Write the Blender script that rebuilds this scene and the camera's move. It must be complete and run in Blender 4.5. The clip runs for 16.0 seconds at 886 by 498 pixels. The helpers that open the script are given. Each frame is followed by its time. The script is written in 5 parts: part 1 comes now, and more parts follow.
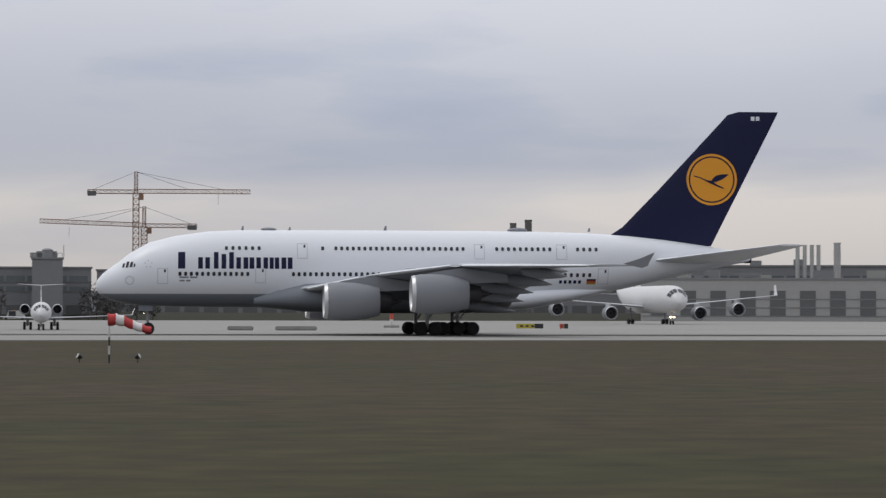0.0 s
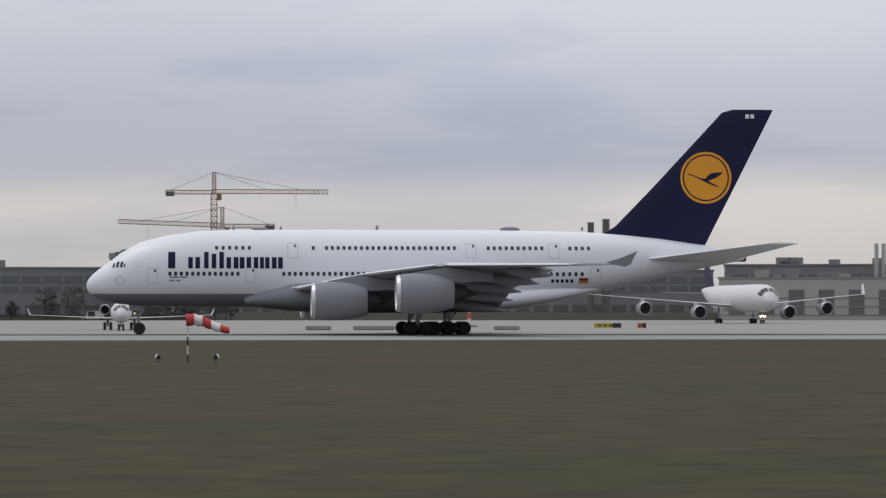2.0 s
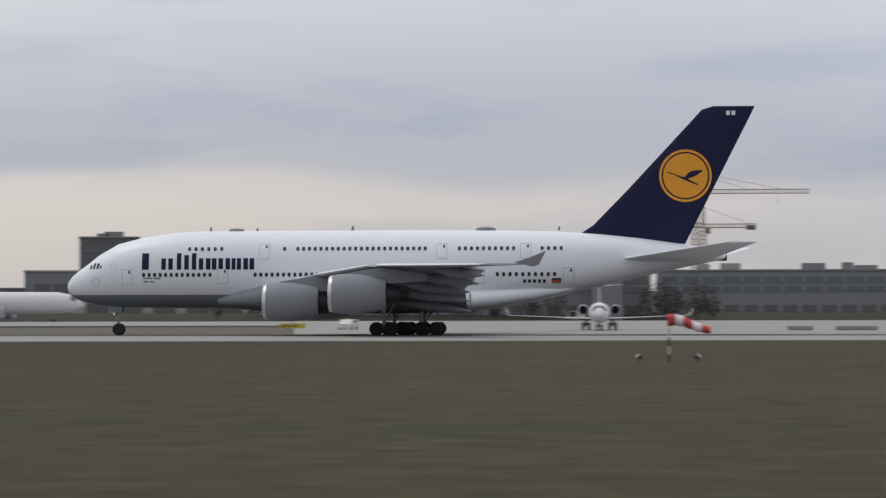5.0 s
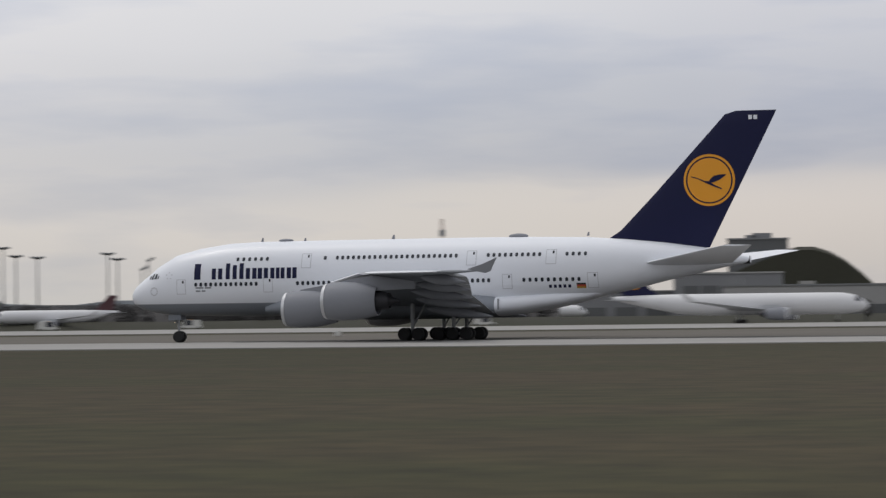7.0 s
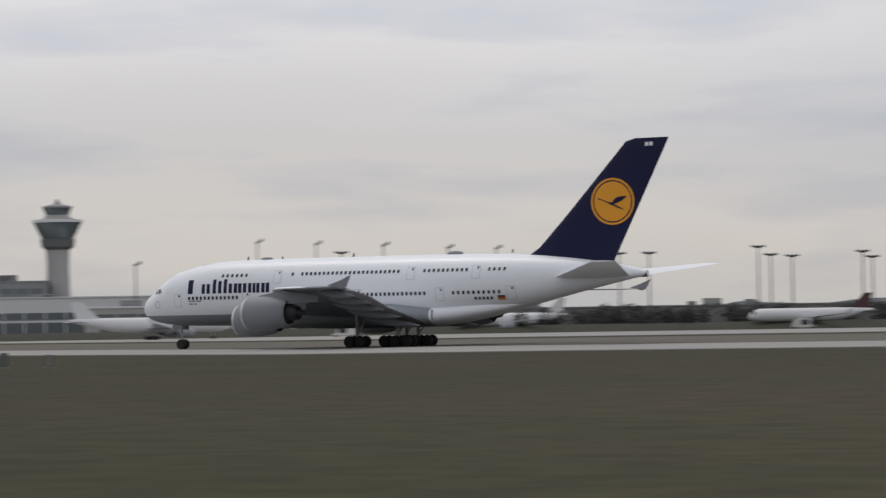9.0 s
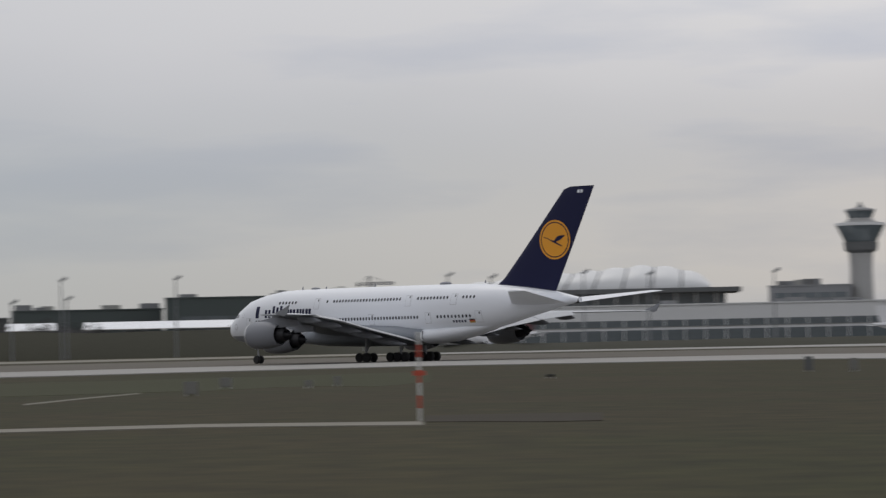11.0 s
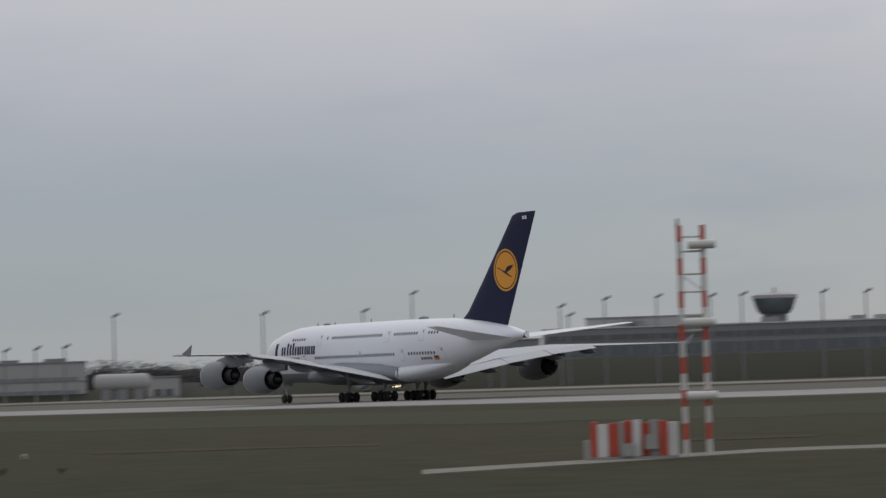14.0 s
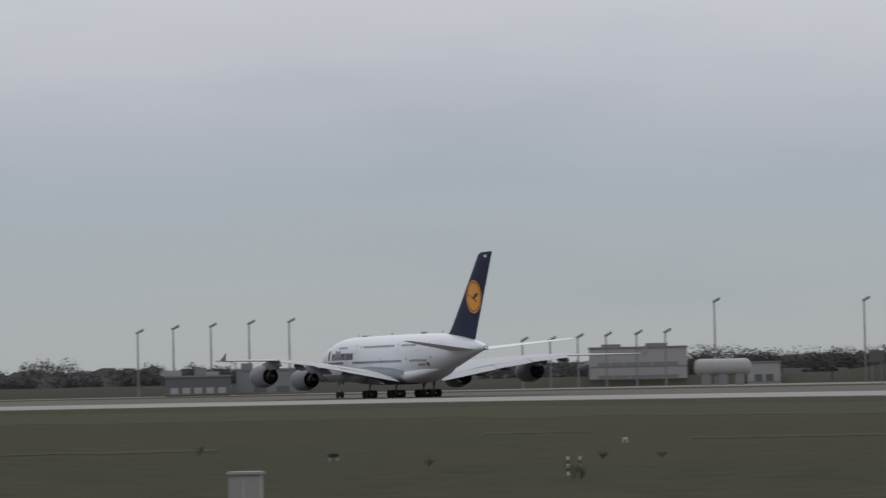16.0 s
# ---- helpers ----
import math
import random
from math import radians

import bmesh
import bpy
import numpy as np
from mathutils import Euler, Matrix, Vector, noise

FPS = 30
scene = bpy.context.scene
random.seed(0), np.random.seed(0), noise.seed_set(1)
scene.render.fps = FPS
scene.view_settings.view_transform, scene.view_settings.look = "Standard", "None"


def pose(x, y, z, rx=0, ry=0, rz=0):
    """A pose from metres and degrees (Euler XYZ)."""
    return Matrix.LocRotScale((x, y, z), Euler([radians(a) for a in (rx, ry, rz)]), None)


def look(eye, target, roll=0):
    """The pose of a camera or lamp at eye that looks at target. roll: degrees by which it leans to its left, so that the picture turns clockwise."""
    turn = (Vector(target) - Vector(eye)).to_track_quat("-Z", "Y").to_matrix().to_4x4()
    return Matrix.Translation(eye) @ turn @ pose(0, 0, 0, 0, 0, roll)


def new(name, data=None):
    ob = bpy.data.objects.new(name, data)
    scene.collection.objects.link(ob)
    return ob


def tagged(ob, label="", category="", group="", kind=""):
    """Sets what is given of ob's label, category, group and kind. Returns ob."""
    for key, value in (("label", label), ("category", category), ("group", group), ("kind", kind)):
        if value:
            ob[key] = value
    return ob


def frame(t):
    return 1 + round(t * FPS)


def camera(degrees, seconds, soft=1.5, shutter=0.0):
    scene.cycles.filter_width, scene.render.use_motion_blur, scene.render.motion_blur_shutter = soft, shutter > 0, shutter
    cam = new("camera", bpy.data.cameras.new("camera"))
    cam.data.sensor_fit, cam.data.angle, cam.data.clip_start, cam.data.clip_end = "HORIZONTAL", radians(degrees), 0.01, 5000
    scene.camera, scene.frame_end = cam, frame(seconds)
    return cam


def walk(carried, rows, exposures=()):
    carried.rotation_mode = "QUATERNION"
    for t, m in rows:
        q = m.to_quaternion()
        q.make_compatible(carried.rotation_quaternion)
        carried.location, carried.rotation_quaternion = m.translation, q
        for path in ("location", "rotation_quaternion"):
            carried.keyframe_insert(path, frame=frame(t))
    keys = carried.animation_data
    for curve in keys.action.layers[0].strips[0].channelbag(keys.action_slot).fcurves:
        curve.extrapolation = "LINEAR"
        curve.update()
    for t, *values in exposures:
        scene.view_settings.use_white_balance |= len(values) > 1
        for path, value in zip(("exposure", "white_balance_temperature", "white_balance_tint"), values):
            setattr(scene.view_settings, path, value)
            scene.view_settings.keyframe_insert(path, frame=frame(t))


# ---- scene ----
cam = camera(16.231, 16.0, soft=1.35, shutter=0.5)
EYE = (0.0, 0.0, 2.45)

# seconds, turn to the left, tilt, lean, in degrees
CAM = [
    (0.0, -6.057, 1.161, 0.120), (0.5, -5.676, 1.156, 0.046), (1.0, -5.613, 1.153, -0.000), (1.5, -5.170, 1.157, 0.083),
    (2.0, -4.626, 1.152, 0.010), (2.5, -3.848, 1.154, 0.052), (3.0, -2.873, 1.157, 0.047), (3.5, -1.614, 1.154, 0.054),
    (5.8, 8.659, 1.187, -0.321), (6.0, 9.897, 1.189, -0.379), (6.5, 12.902, 1.211, -0.315), (7.0, 16.138, 1.262, -0.680),
    (7.5, 20.020, 1.289, -0.571), (8.0, 24.148, 1.330, -0.762), (8.5, 26.623, 1.373, -0.841), (8.7, 27.926, 1.393, -0.856),
    (10.8, 43.139, 1.694, -1.343), (11.0, 44.723, 1.751, -1.202), (11.5, 48.235, 1.937, -1.628), (12.0, 52.880, 2.283, -1.357),
    (12.5, 55.763, 2.763, -1.653), (13.0, 59.124, 3.126, -1.706), (13.5, 61.845, 3.240, -2.001), (14.0, 65.236, 2.444, -1.846),
    (14.5, 68.480, 2.501, -1.725), (15.0, 72.100, 2.312, -1.506), (15.5, 74.630, 2.412, -1.243), (16.0, 76.294, 2.466, -1.240),
]
walk(cam, [(t, pose(*EYE, 90 + tilt, 0, turn) @ pose(0, 0, 0, 0, 0, lean)) for t, turn, tilt, lean in CAM],
     exposures=[(0.0, 0.0, 6500, 10), (3.5, 0.0, 6500, 10), (6.0, -0.02, 6540, 10), (8.5, -0.1, 6620, 10), (11.0, -0.24, 6600, 10), (12.5, -0.34, 6560, 10), (14.0, -0.33, 6520, 10), (15.0, -0.18, 6500, 10), (16.0, -0.2, 6500, 10)])

# seconds, place of the nose, heading
JET = [
    (0.0, -1.84, 330.50, -0.05), (0.5, -3.17, 330.37, -0.05), (1.0, -5.15, 330.31, -0.05), (1.5, -7.75, 330.29, 0.01),
    (2.0, -11.06, 329.93, 0.03), (2.5, -15.39, 330.14, 0.00), (3.0, -21.39, 329.70, 0.00), (3.5, -29.03, 329.57, -0.05),
    (5.8, -87.77, 328.20, 0.14), (6.0, -93.74, 327.76, 0.22), (6.5, -111.44, 327.16, 0.38), (7.0, -130.89, 326.55, 0.38),
    (7.5, -152.35, 326.27, 0.79), (8.0, -176.60, 325.77, 1.77), (8.5, -202.92, 325.77, 2.01), (8.7, -213.70, 325.50, 2.01),
    (10.8, -352.33, 325.13, 2.32), (11.0, -362.42, 319.36, 2.15), (11.5, -381.95, 299.62, 1.99), (12.0, -379.49, 257.27, 2.60),
    (12.5, -365.27, 220.80, 4.07), (13.0, -370.78, 195.06, 5.81), (13.5, -398.25, 181.24, 6.40), (14.0, -431.57, 169.78, 7.08),
    (14.5, -465.87, 157.60, 7.94), (15.0, -501.57, 144.71, 8.99), (15.5, -536.88, 131.17, 9.80), (16.0, -571.23, 116.67, 10.54),
]

# ---- world and sun ----
SUN_EL, SUN_AZ = 38, 150
world = bpy.data.worlds.new("world")
scene.world = world
world.use_nodes = True
wn, wl = world.node_tree.nodes, world.node_tree.links
wn.clear()
w_out = wn.new("ShaderNodeOutputWorld")
w_bg = wn.new("ShaderNodeBackground")
w_bg.inputs["Strength"].default_value = 1.0
sky = wn.new("ShaderNodeTexSky")
sky.sky_type = "NISHITA"
sky.sun_disc = False
sky.sun_elevation, sky.sun_rotation = radians(SUN_EL), radians(SUN_AZ)
sky_dim = wn.new("ShaderNodeMixRGB")
sky_dim.blend_type = "MULTIPLY"
sky_dim.inputs[0].default_value = 1.0
sky_dim.inputs[2].default_value = (0.08, 0.08, 0.08, 1)
wl.new(sky.outputs[0], sky_dim.inputs[1])
w_tc = wn.new("ShaderNodeTexCoord")
w_sep = wn.new("ShaderNodeSeparateXYZ")
wl.new(w_tc.outputs["Generated"], w_sep.inputs[0])


def cloud_noise(scale, sz, detail, offset):
    m = wn.new("ShaderNodeMapping")
    m.inputs["Scale"].default_value = (scale, scale, scale * sz)
    m.inputs["Location"].default_value = (offset, offset * 0.7, offset * 0.3)
    wl.new(w_tc.outputs["Generated"], m.inputs[0])
    nz = wn.new("ShaderNodeTexNoise")
    nz.inputs["Scale"].default_value = 1.0
    nz.inputs["Detail"].default_value = detail
    nz.inputs["Roughness"].default_value = 0.5
    wl.new(m.outputs[0], nz.inputs["Vector"])
    return nz.outputs[0]


def w_math(op, a, b):
    n = wn.new("ShaderNodeMath")
    n.operation = op
    for i, v in enumerate((a, b)):
        if isinstance(v, (int, float)):
            n.inputs[i].default_value = v
        else:
            wl.new(v, n.inputs[i])
    return n.outputs[0]


def w_ramp(fac, stops):
    r = wn.new("ShaderNodeValToRGB")
    r.color_ramp.interpolation = "B_SPLINE"
    e = r.color_ramp.elements
    while len(e) > 1:
        e.remove(e[0])
    e[0].position, e[0].color = stops[0][0], (*stops[0][1], 1)
    for p, c in stops[1:]:
        k = e.new(p)
        k.color = (*c, 1)
    wl.new(fac, r.inputs[0])
    return r.outputs[0]


# the cloud deck: its height in the sky wavers, so the bands are uneven
wobble = w_math("MULTIPLY", w_math("SUBTRACT", cloud_noise(5, 3, 3, 3.1), 0.5), 0.03)
height = w_math("ADD", w_sep.outputs["Z"], wobble)
deck = w_ramp(w_math("MULTIPLY", height, 4.0), [
    (0.0, (0.55, 0.535, 0.54)), (0.05, (0.61, 0.575, 0.55)), (0.11, (0.69, 0.645, 0.62)), (0.155, (0.675, 0.64, 0.625)), (0.185, (0.49, 0.505, 0.57)),
    (0.27, (0.49, 0.515, 0.595)), (0.37, (0.64, 0.655, 0.72)), (0.46, (0.73, 0.735, 0.79)), (0.6, (0.75, 0.76, 0.81)), (1.0, (0.95, 0.96, 1.0))])
middle = w_ramp(w_math("MULTIPLY", height, 4.0), [
    (0.0, (0.59, 0.58, 0.57)), (0.06, (0.64, 0.61, 0.585)), (0.13, (0.69, 0.655, 0.63)), (0.2, (0.65, 0.63, 0.63)), (0.28, (0.67, 0.66, 0.68)),
    (0.36, (0.79, 0.775, 0.795)), (0.5, (0.86, 0.85, 0.865)), (1.0, (0.95, 0.96, 1.0))])
east = w_ramp(w_math("MULTIPLY", height, 4.0), [
    (0.0, (0.46, 0.475, 0.485)), (0.10, (0.455, 0.495, 0.515)), (0.22, (0.425, 0.485, 0.535)), (0.32, (0.485, 0.52, 0.58)),
    (0.42, (0.59, 0.60, 0.655)), (0.6, (0.74, 0.76, 0.79)), (1.0, (0.95, 0.96, 1.0))])
side = wn.new("ShaderNodeMapRange")
side.inputs[1].default_value, side.inputs[2].default_value = 0.6, 0.93
wl.new(w_math("MULTIPLY", w_sep.outputs["X"], -1.0), side.inputs[0])
two = wn.new("ShaderNodeMixRGB")
wl.new(side.outputs[0], two.inputs[0])
over = wn.new("ShaderNodeMapRange")
over.inputs[1].default_value, over.inputs[2].default_value = 0.2, 0.46
wl.new(w_math("MULTIPLY", w_sep.outputs["X"], -1.0), over.inputs[0])
west_mid = wn.new("ShaderNodeMixRGB")
wl.new(over.outputs[0], west_mid.inputs[0])
wl.new(deck, west_mid.inputs[1])
wl.new(middle, west_mid.inputs[2])
wl.new(west_mid.outputs[0], two.inputs[1])
wl.new(east, two.inputs[2])
patch = w_ramp(cloud_noise(8, 5.5, 6, 7.7), [(0.32, (0.80, 0.84, 0.92)), (0.5, (1.0, 1.0, 1.0)), (0.66, (1.20, 1.165, 1.12))])
mul = wn.new("ShaderNodeMixRGB")
mul.blend_type = "MULTIPLY"
mul.inputs[0].default_value = 1.0
# thinner cloud at the far right of the apron
warm = w_ramp(w_math("MULTIPLY", w_math("SUBTRACT", 0.3, w_sep.outputs["X"]), 0.77), [
    (0.03, (1.14, 1.13, 1.11)), (0.1, (1.11, 1.10, 1.09)), (0.165, (1.0, 1.0, 1.0)), (0.25, (0.91, 0.91, 0.92)), (0.34, (0.99, 0.98, 0.97)), (0.42, (1.02, 1.0, 0.98)), (0.57, (1.0, 1.0, 1.0)), (0.93, (1.02, 1.02, 1.02))])
tinted = wn.new("ShaderNodeMixRGB")
tinted.blend_type = "MULTIPLY"
tinted.inputs[0].default_value = 1.0
wl.new(two.outputs[0], tinted.inputs[1])
wl.new(warm, tinted.inputs[2])
wl.new(tinted.outputs[0], mul.inputs[1])
# the cloud is evener towards the east
even = wn.new("ShaderNodeMixRGB")
wl.new(w_math("MULTIPLY", side.outputs[0], 0.72), even.inputs[0])
wl.new(patch, even.inputs[1])
even.inputs[2].default_value = (1, 1, 1, 1)
wl.new(even.outputs[0], mul.inputs[2])
cover = wn.new("ShaderNodeMixRGB")
cover.inputs[0].default_value = 0.94
wl.new(sky_dim.outputs[0], cover.inputs[1])
wl.new(mul.outputs[0], cover.inputs[2])
# the unseen sky behind the eye is dimmed, to darken the jet's near side
south = wn.new("ShaderNodeMapRange")
south.inputs[1].default_value, south.inputs[2].default_value = -0.5, 0.1
south.inputs[3].default_value, south.inputs[4].default_value = 0.84, 1.0
wl.new(w_sep.outputs["Y"], south.inputs[0])
shade = wn.new("ShaderNodeMixRGB")
shade.blend_type = "MULTIPLY"
shade.inputs[0].default_value = 1.0
wl.new(cover.outputs[0], shade.inputs[1])
wl.new(south.outputs[0], shade.inputs[2])
wl.new(shade.outputs[0], w_bg.inputs[0])
wl.new(w_bg.outputs[0], w_out.inputs[0])

sun = new("sun", bpy.data.lights.new("sun", "SUN"))
sun.data.energy, sun.data.angle, sun.data.color = 0.8, radians(14), (1.0, 0.96, 0.9)
sun.matrix_world = look((-80, 120, 160), (0, 90, 0))

# ---- materials ----


def material(name, colour, rough=0.5, metal=0.0, vary=0.12, scale=2.0, fine=30.0, bump=0.0, tint=None, coat=0.0):
    """A surface with variation at two scales: wide stains and fine grain."""
    m = bpy.data.materials.new(name)
    m.use_nodes = True
    n, l = m.node_tree.nodes, m.node_tree.links
    b = n["Principled BSDF"]
    b.inputs["Roughness"].default_value, b.inputs["Metallic"].default_value = rough, metal
    b.inputs["Coat Weight"].default_value = coat
    tc = n.new("ShaderNodeTexCoord")
    wide, grain = n.new("ShaderNodeTexNoise"), n.new("ShaderNodeTexNoise")
    for tex, s, d in ((wide, scale, 4), (grain, fine, 3)):
        tex.inputs["Scale"].default_value, tex.inputs["Detail"].default_value = s, d
        l.new(tc.outputs["Object"], tex.inputs["Vector"])
    mix = n.new("ShaderNodeMixRGB")
    dark = tuple(c * (1 - vary) for c in (tint or colour))
    light = tuple(min(1, c * (1 + vary)) for c in colour)
    mix.inputs[1].default_value, mix.inputs[2].default_value = (*dark, 1), (*light, 1)
    add = n.new("ShaderNodeMath")
    add.operation = "ADD"
    half = n.new("ShaderNodeMath")
    half.operation = "MULTIPLY"
    half.inputs[1].default_value = 0.5
    l.new(wide.outputs[0], add.inputs[0])
    l.new(grain.outputs[0], add.inputs[1])
    l.new(add.outputs[0], half.inputs[0])
    l.new(half.outputs[0], mix.inputs[0])
    l.new(mix.outputs[0], b.inputs["Base Color"])
    if bump:
        bp = n.new("ShaderNodeBump")
        bp.inputs["Strength"].default_value = bump
        l.new(grain.outputs[0], bp.inputs["Height"])
        l.new(bp.outputs[0], b.inputs["Normal"])
    return m


def glow(name, colour, strength):
    m = material(name, colour)
    b = m.node_tree.nodes["Principled BSDF"]
    b.inputs["Emission Color"].default_value = (*colour, 1)
    b.inputs["Emission Strength"].default_value = strength
    return m


M_WHITE = material("white_aircraft_paint", (0.735, 0.76, 0.81), 0.4, 0, 0.03, 0.25, 6, coat=0.05)
M_OLDWHITE = material("off_white_aircraft_paint", (0.6, 0.605, 0.62), 0.45, 0, 0.06, 0.3, 5)
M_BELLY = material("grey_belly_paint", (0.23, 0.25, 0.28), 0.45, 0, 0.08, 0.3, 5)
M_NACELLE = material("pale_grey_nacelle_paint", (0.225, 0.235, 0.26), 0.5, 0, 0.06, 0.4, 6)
M_WING = material("grey_wing_paint", (0.46, 0.48, 0.51), 0.6, 0, 0.08, 0.2, 4)
M_FLAP = material("light_grey_flap", (0.44, 0.455, 0.48), 0.6, 0, 0.08, 0.3, 6)
M_ALU = material("bare_aluminium", (0.55, 0.56, 0.58), 0.4, 0.7, 0.05, 1, 10)
M_BLUE = material("dark_blue_paint", (0.009, 0.011, 0.046), 0.45, 0, 0.12, 0.3, 6)
M_BLUE.node_tree.nodes["Principled BSDF"].inputs["Specular IOR Level"].default_value = 0.2
M_ORANGE = material("orange_yellow_paint", (0.72, 0.30, 0.015), 0.4, 0, 0.04, 0.5, 6)
M_TYRE = material("black_tyre_rubber", (0.018, 0.018, 0.019), 0.8, 0, 0.2, 2, 20)
M_RIM = material("grey_wheel_rim", (0.35, 0.35, 0.36), 0.4, 0.5, 0.1, 3, 20)
M_STRUT = material("grey_gear_strut", (0.3, 0.31, 0.32), 0.45, 0.2, 0.15, 3, 20)
M_DARK = material("dark_engine_core", (0.03, 0.03, 0.035), 0.5, 0.4, 0.3, 2, 15)
M_PANE = material("dark_window_glass", (0.03, 0.034, 0.045), 0.1, 0, 0.15, 1, 6)
M_SEAM = material("grey_seam_line", (0.46, 0.47, 0.5), 0.5, 0, 0.1, 1, 6)
M_BLACK = material("black_paint", (0.015, 0.015, 0.016), 0.5, 0, 0.2, 2, 20)
M_RED = material("red_paint", (0.45, 0.065, 0.035), 0.5, 0, 0.12, 2, 20)
M_SIGNWHITE = material("weathered_white_paint", (0.56, 0.56, 0.54), 0.55, 0, 0.1, 2, 15)
M_REDCLOTH = material("red_sock_cloth", (0.5, 0.055, 0.055), 0.8, 0, 0.12, 2, 25, 0.2)
M_WHITECLOTH = material("white_sock_cloth", (0.74, 0.72, 0.72), 0.8, 0, 0.08, 2, 25, 0.2)
M_GOLD = material("gold_flag_stripe", (0.4, 0.25, 0.03), 0.5)
M_LAMP = glow("landing_light", (1.0, 0.78, 0.5), 5.0)
M_STEEL = material("galvanised_steel", (0.42, 0.43, 0.44), 0.5, 0.4, 0.12, 0.6, 8)
# steel of far masts lightened, the air's haze put into its colour
M_DIMSTEEL = material("hazed_mast_steel", (0.19, 0.2, 0.215), 0.6, 0.2, 0.15, 0.5, 6)
M_CRANE = material("ochre_crane_paint", (0.25, 0.14, 0.09), 0.6, 0, 0.2, 0.3, 5)
M_CRANERED = material("dark_red_crane_paint", (0.2, 0.075, 0.055), 0.6, 0, 0.2, 0.3, 5)
M_CONCRETE = material("runway_concrete", (0.30, 0.295, 0.285), 0.9, 0, 0.18, 0.03, 0.6, tint=(0.25, 0.245, 0.235))
M_ASPHALT = material("runway_asphalt", (0.12, 0.11, 0.095), 0.9, 0, 0.2, 0.02, 0.5, tint=(0.09, 0.082, 0.07))
M_JETSHADE = material("dark_strip_under_jet", (0.07, 0.067, 0.062), 0.8, 0, 0.3, 0.05, 1.5)
M_FACADE = material("grey_facade_panel", (0.2, 0.205, 0.215), 0.7, 0, 0.12, 0.05, 0.8)
M_FACADELIGHT = material("light_grey_facade", (0.33, 0.33, 0.325), 0.7, 0, 0.1, 0.05, 0.8)
# lightened a little, so that far walls carry haze in their colour
M_FACADEDARK = material("dark_grey_facade", (0.105, 0.11, 0.113), 0.6, 0, 0.2, 0.05, 0.8)
M_ROOF = material("grey_roof_sheet", (0.2, 0.205, 0.21), 0.6, 0.1, 0.12, 0.05, 0.8)
M_PALE = material("pale_terminal_panel", (0.5, 0.51, 0.52), 0.6, 0, 0.08, 0.05, 0.8)
M_GREENROOF = material("grey_green_roof", (0.062, 0.078, 0.076), 0.6, 0, 0.15, 0.05, 0.8)
M_MEMBRANE = material("white_roof_membrane", (0.62, 0.63, 0.64), 0.5, 0, 0.05, 0.05, 0.8)
M_GLASSROOF = material("bright_wet_roof_sheet", (0.85, 0.86, 0.87), 0.12, 0.85, 0.05, 0.05, 0.6)
# glazing of far buildings, lightened to put distance haze into the colour
M_GLASS = material("blue_grey_glazing", (0.11, 0.13, 0.142), 0.12, 0, 0.3, 0.2, 2)
M_CHIMNEY = material("chimney_steel", (0.42, 0.42, 0.41), 0.5, 0.4, 0.15, 0.2, 2)
M_CHIMDARK = material("dark_chimney", (0.12, 0.115, 0.11), 0.7, 0, 0.2, 0.2, 2)
M_MAROON = material("dark_maroon_paint", (0.07, 0.022, 0.028), 0.45, 0, 0.15, 0.4, 5)
M_YELLOW = material("yellow_sign_face", (0.4, 0.33, 0.03), 0.5, 0, 0.1, 1, 8)
M_CABINET = material("pale_grey_cabinet", (0.29, 0.29, 0.275), 0.6, 0, 0.08, 2, 20)
M_ROADDIM = material("dim_road_concrete", (0.2, 0.19, 0.165), 0.95, 0, 0.3, 0.2, 3)
M_FENCE = material("dark_grey_tip_paint", (0.2, 0.21, 0.23), 0.4, 0, 0.1, 1, 8)
M_DULL = material("dull_grey_box_paint", (0.17, 0.17, 0.16), 0.7, 0, 0.2, 2, 15)
M_WOOD = material("bare_winter_woods", (0.082, 0.08, 0.08), 1.0, 0, 0.2, 0.05, 0.7)
M_MOUND = material("grassy_mound", (0.041, 0.041, 0.031), 0.9, 0, 0.25, 0.05, 0.7)
M_SOIL = material("bare_damp_soil", (0.035, 0.03, 0.022), 0.95, 0, 0.35, 0.3, 4)
M_LUSH = material("fresh_green_grass", (0.034, 0.039, 0.0165), 0.95, 0, 0.3, 0.06, 1.3, tint=(0.04, 0.037, 0.019))
M_WORN = material("dead_brown_grass", (0.05, 0.037, 0.025), 0.95, 0, 0.3, 0.15, 2.5, tint=(0.036, 0.031, 0.019))
M_WEED = material("dry_weed_stalk", (0.09, 0.085, 0.045), 0.9, 0, 0.3, 2, 20)


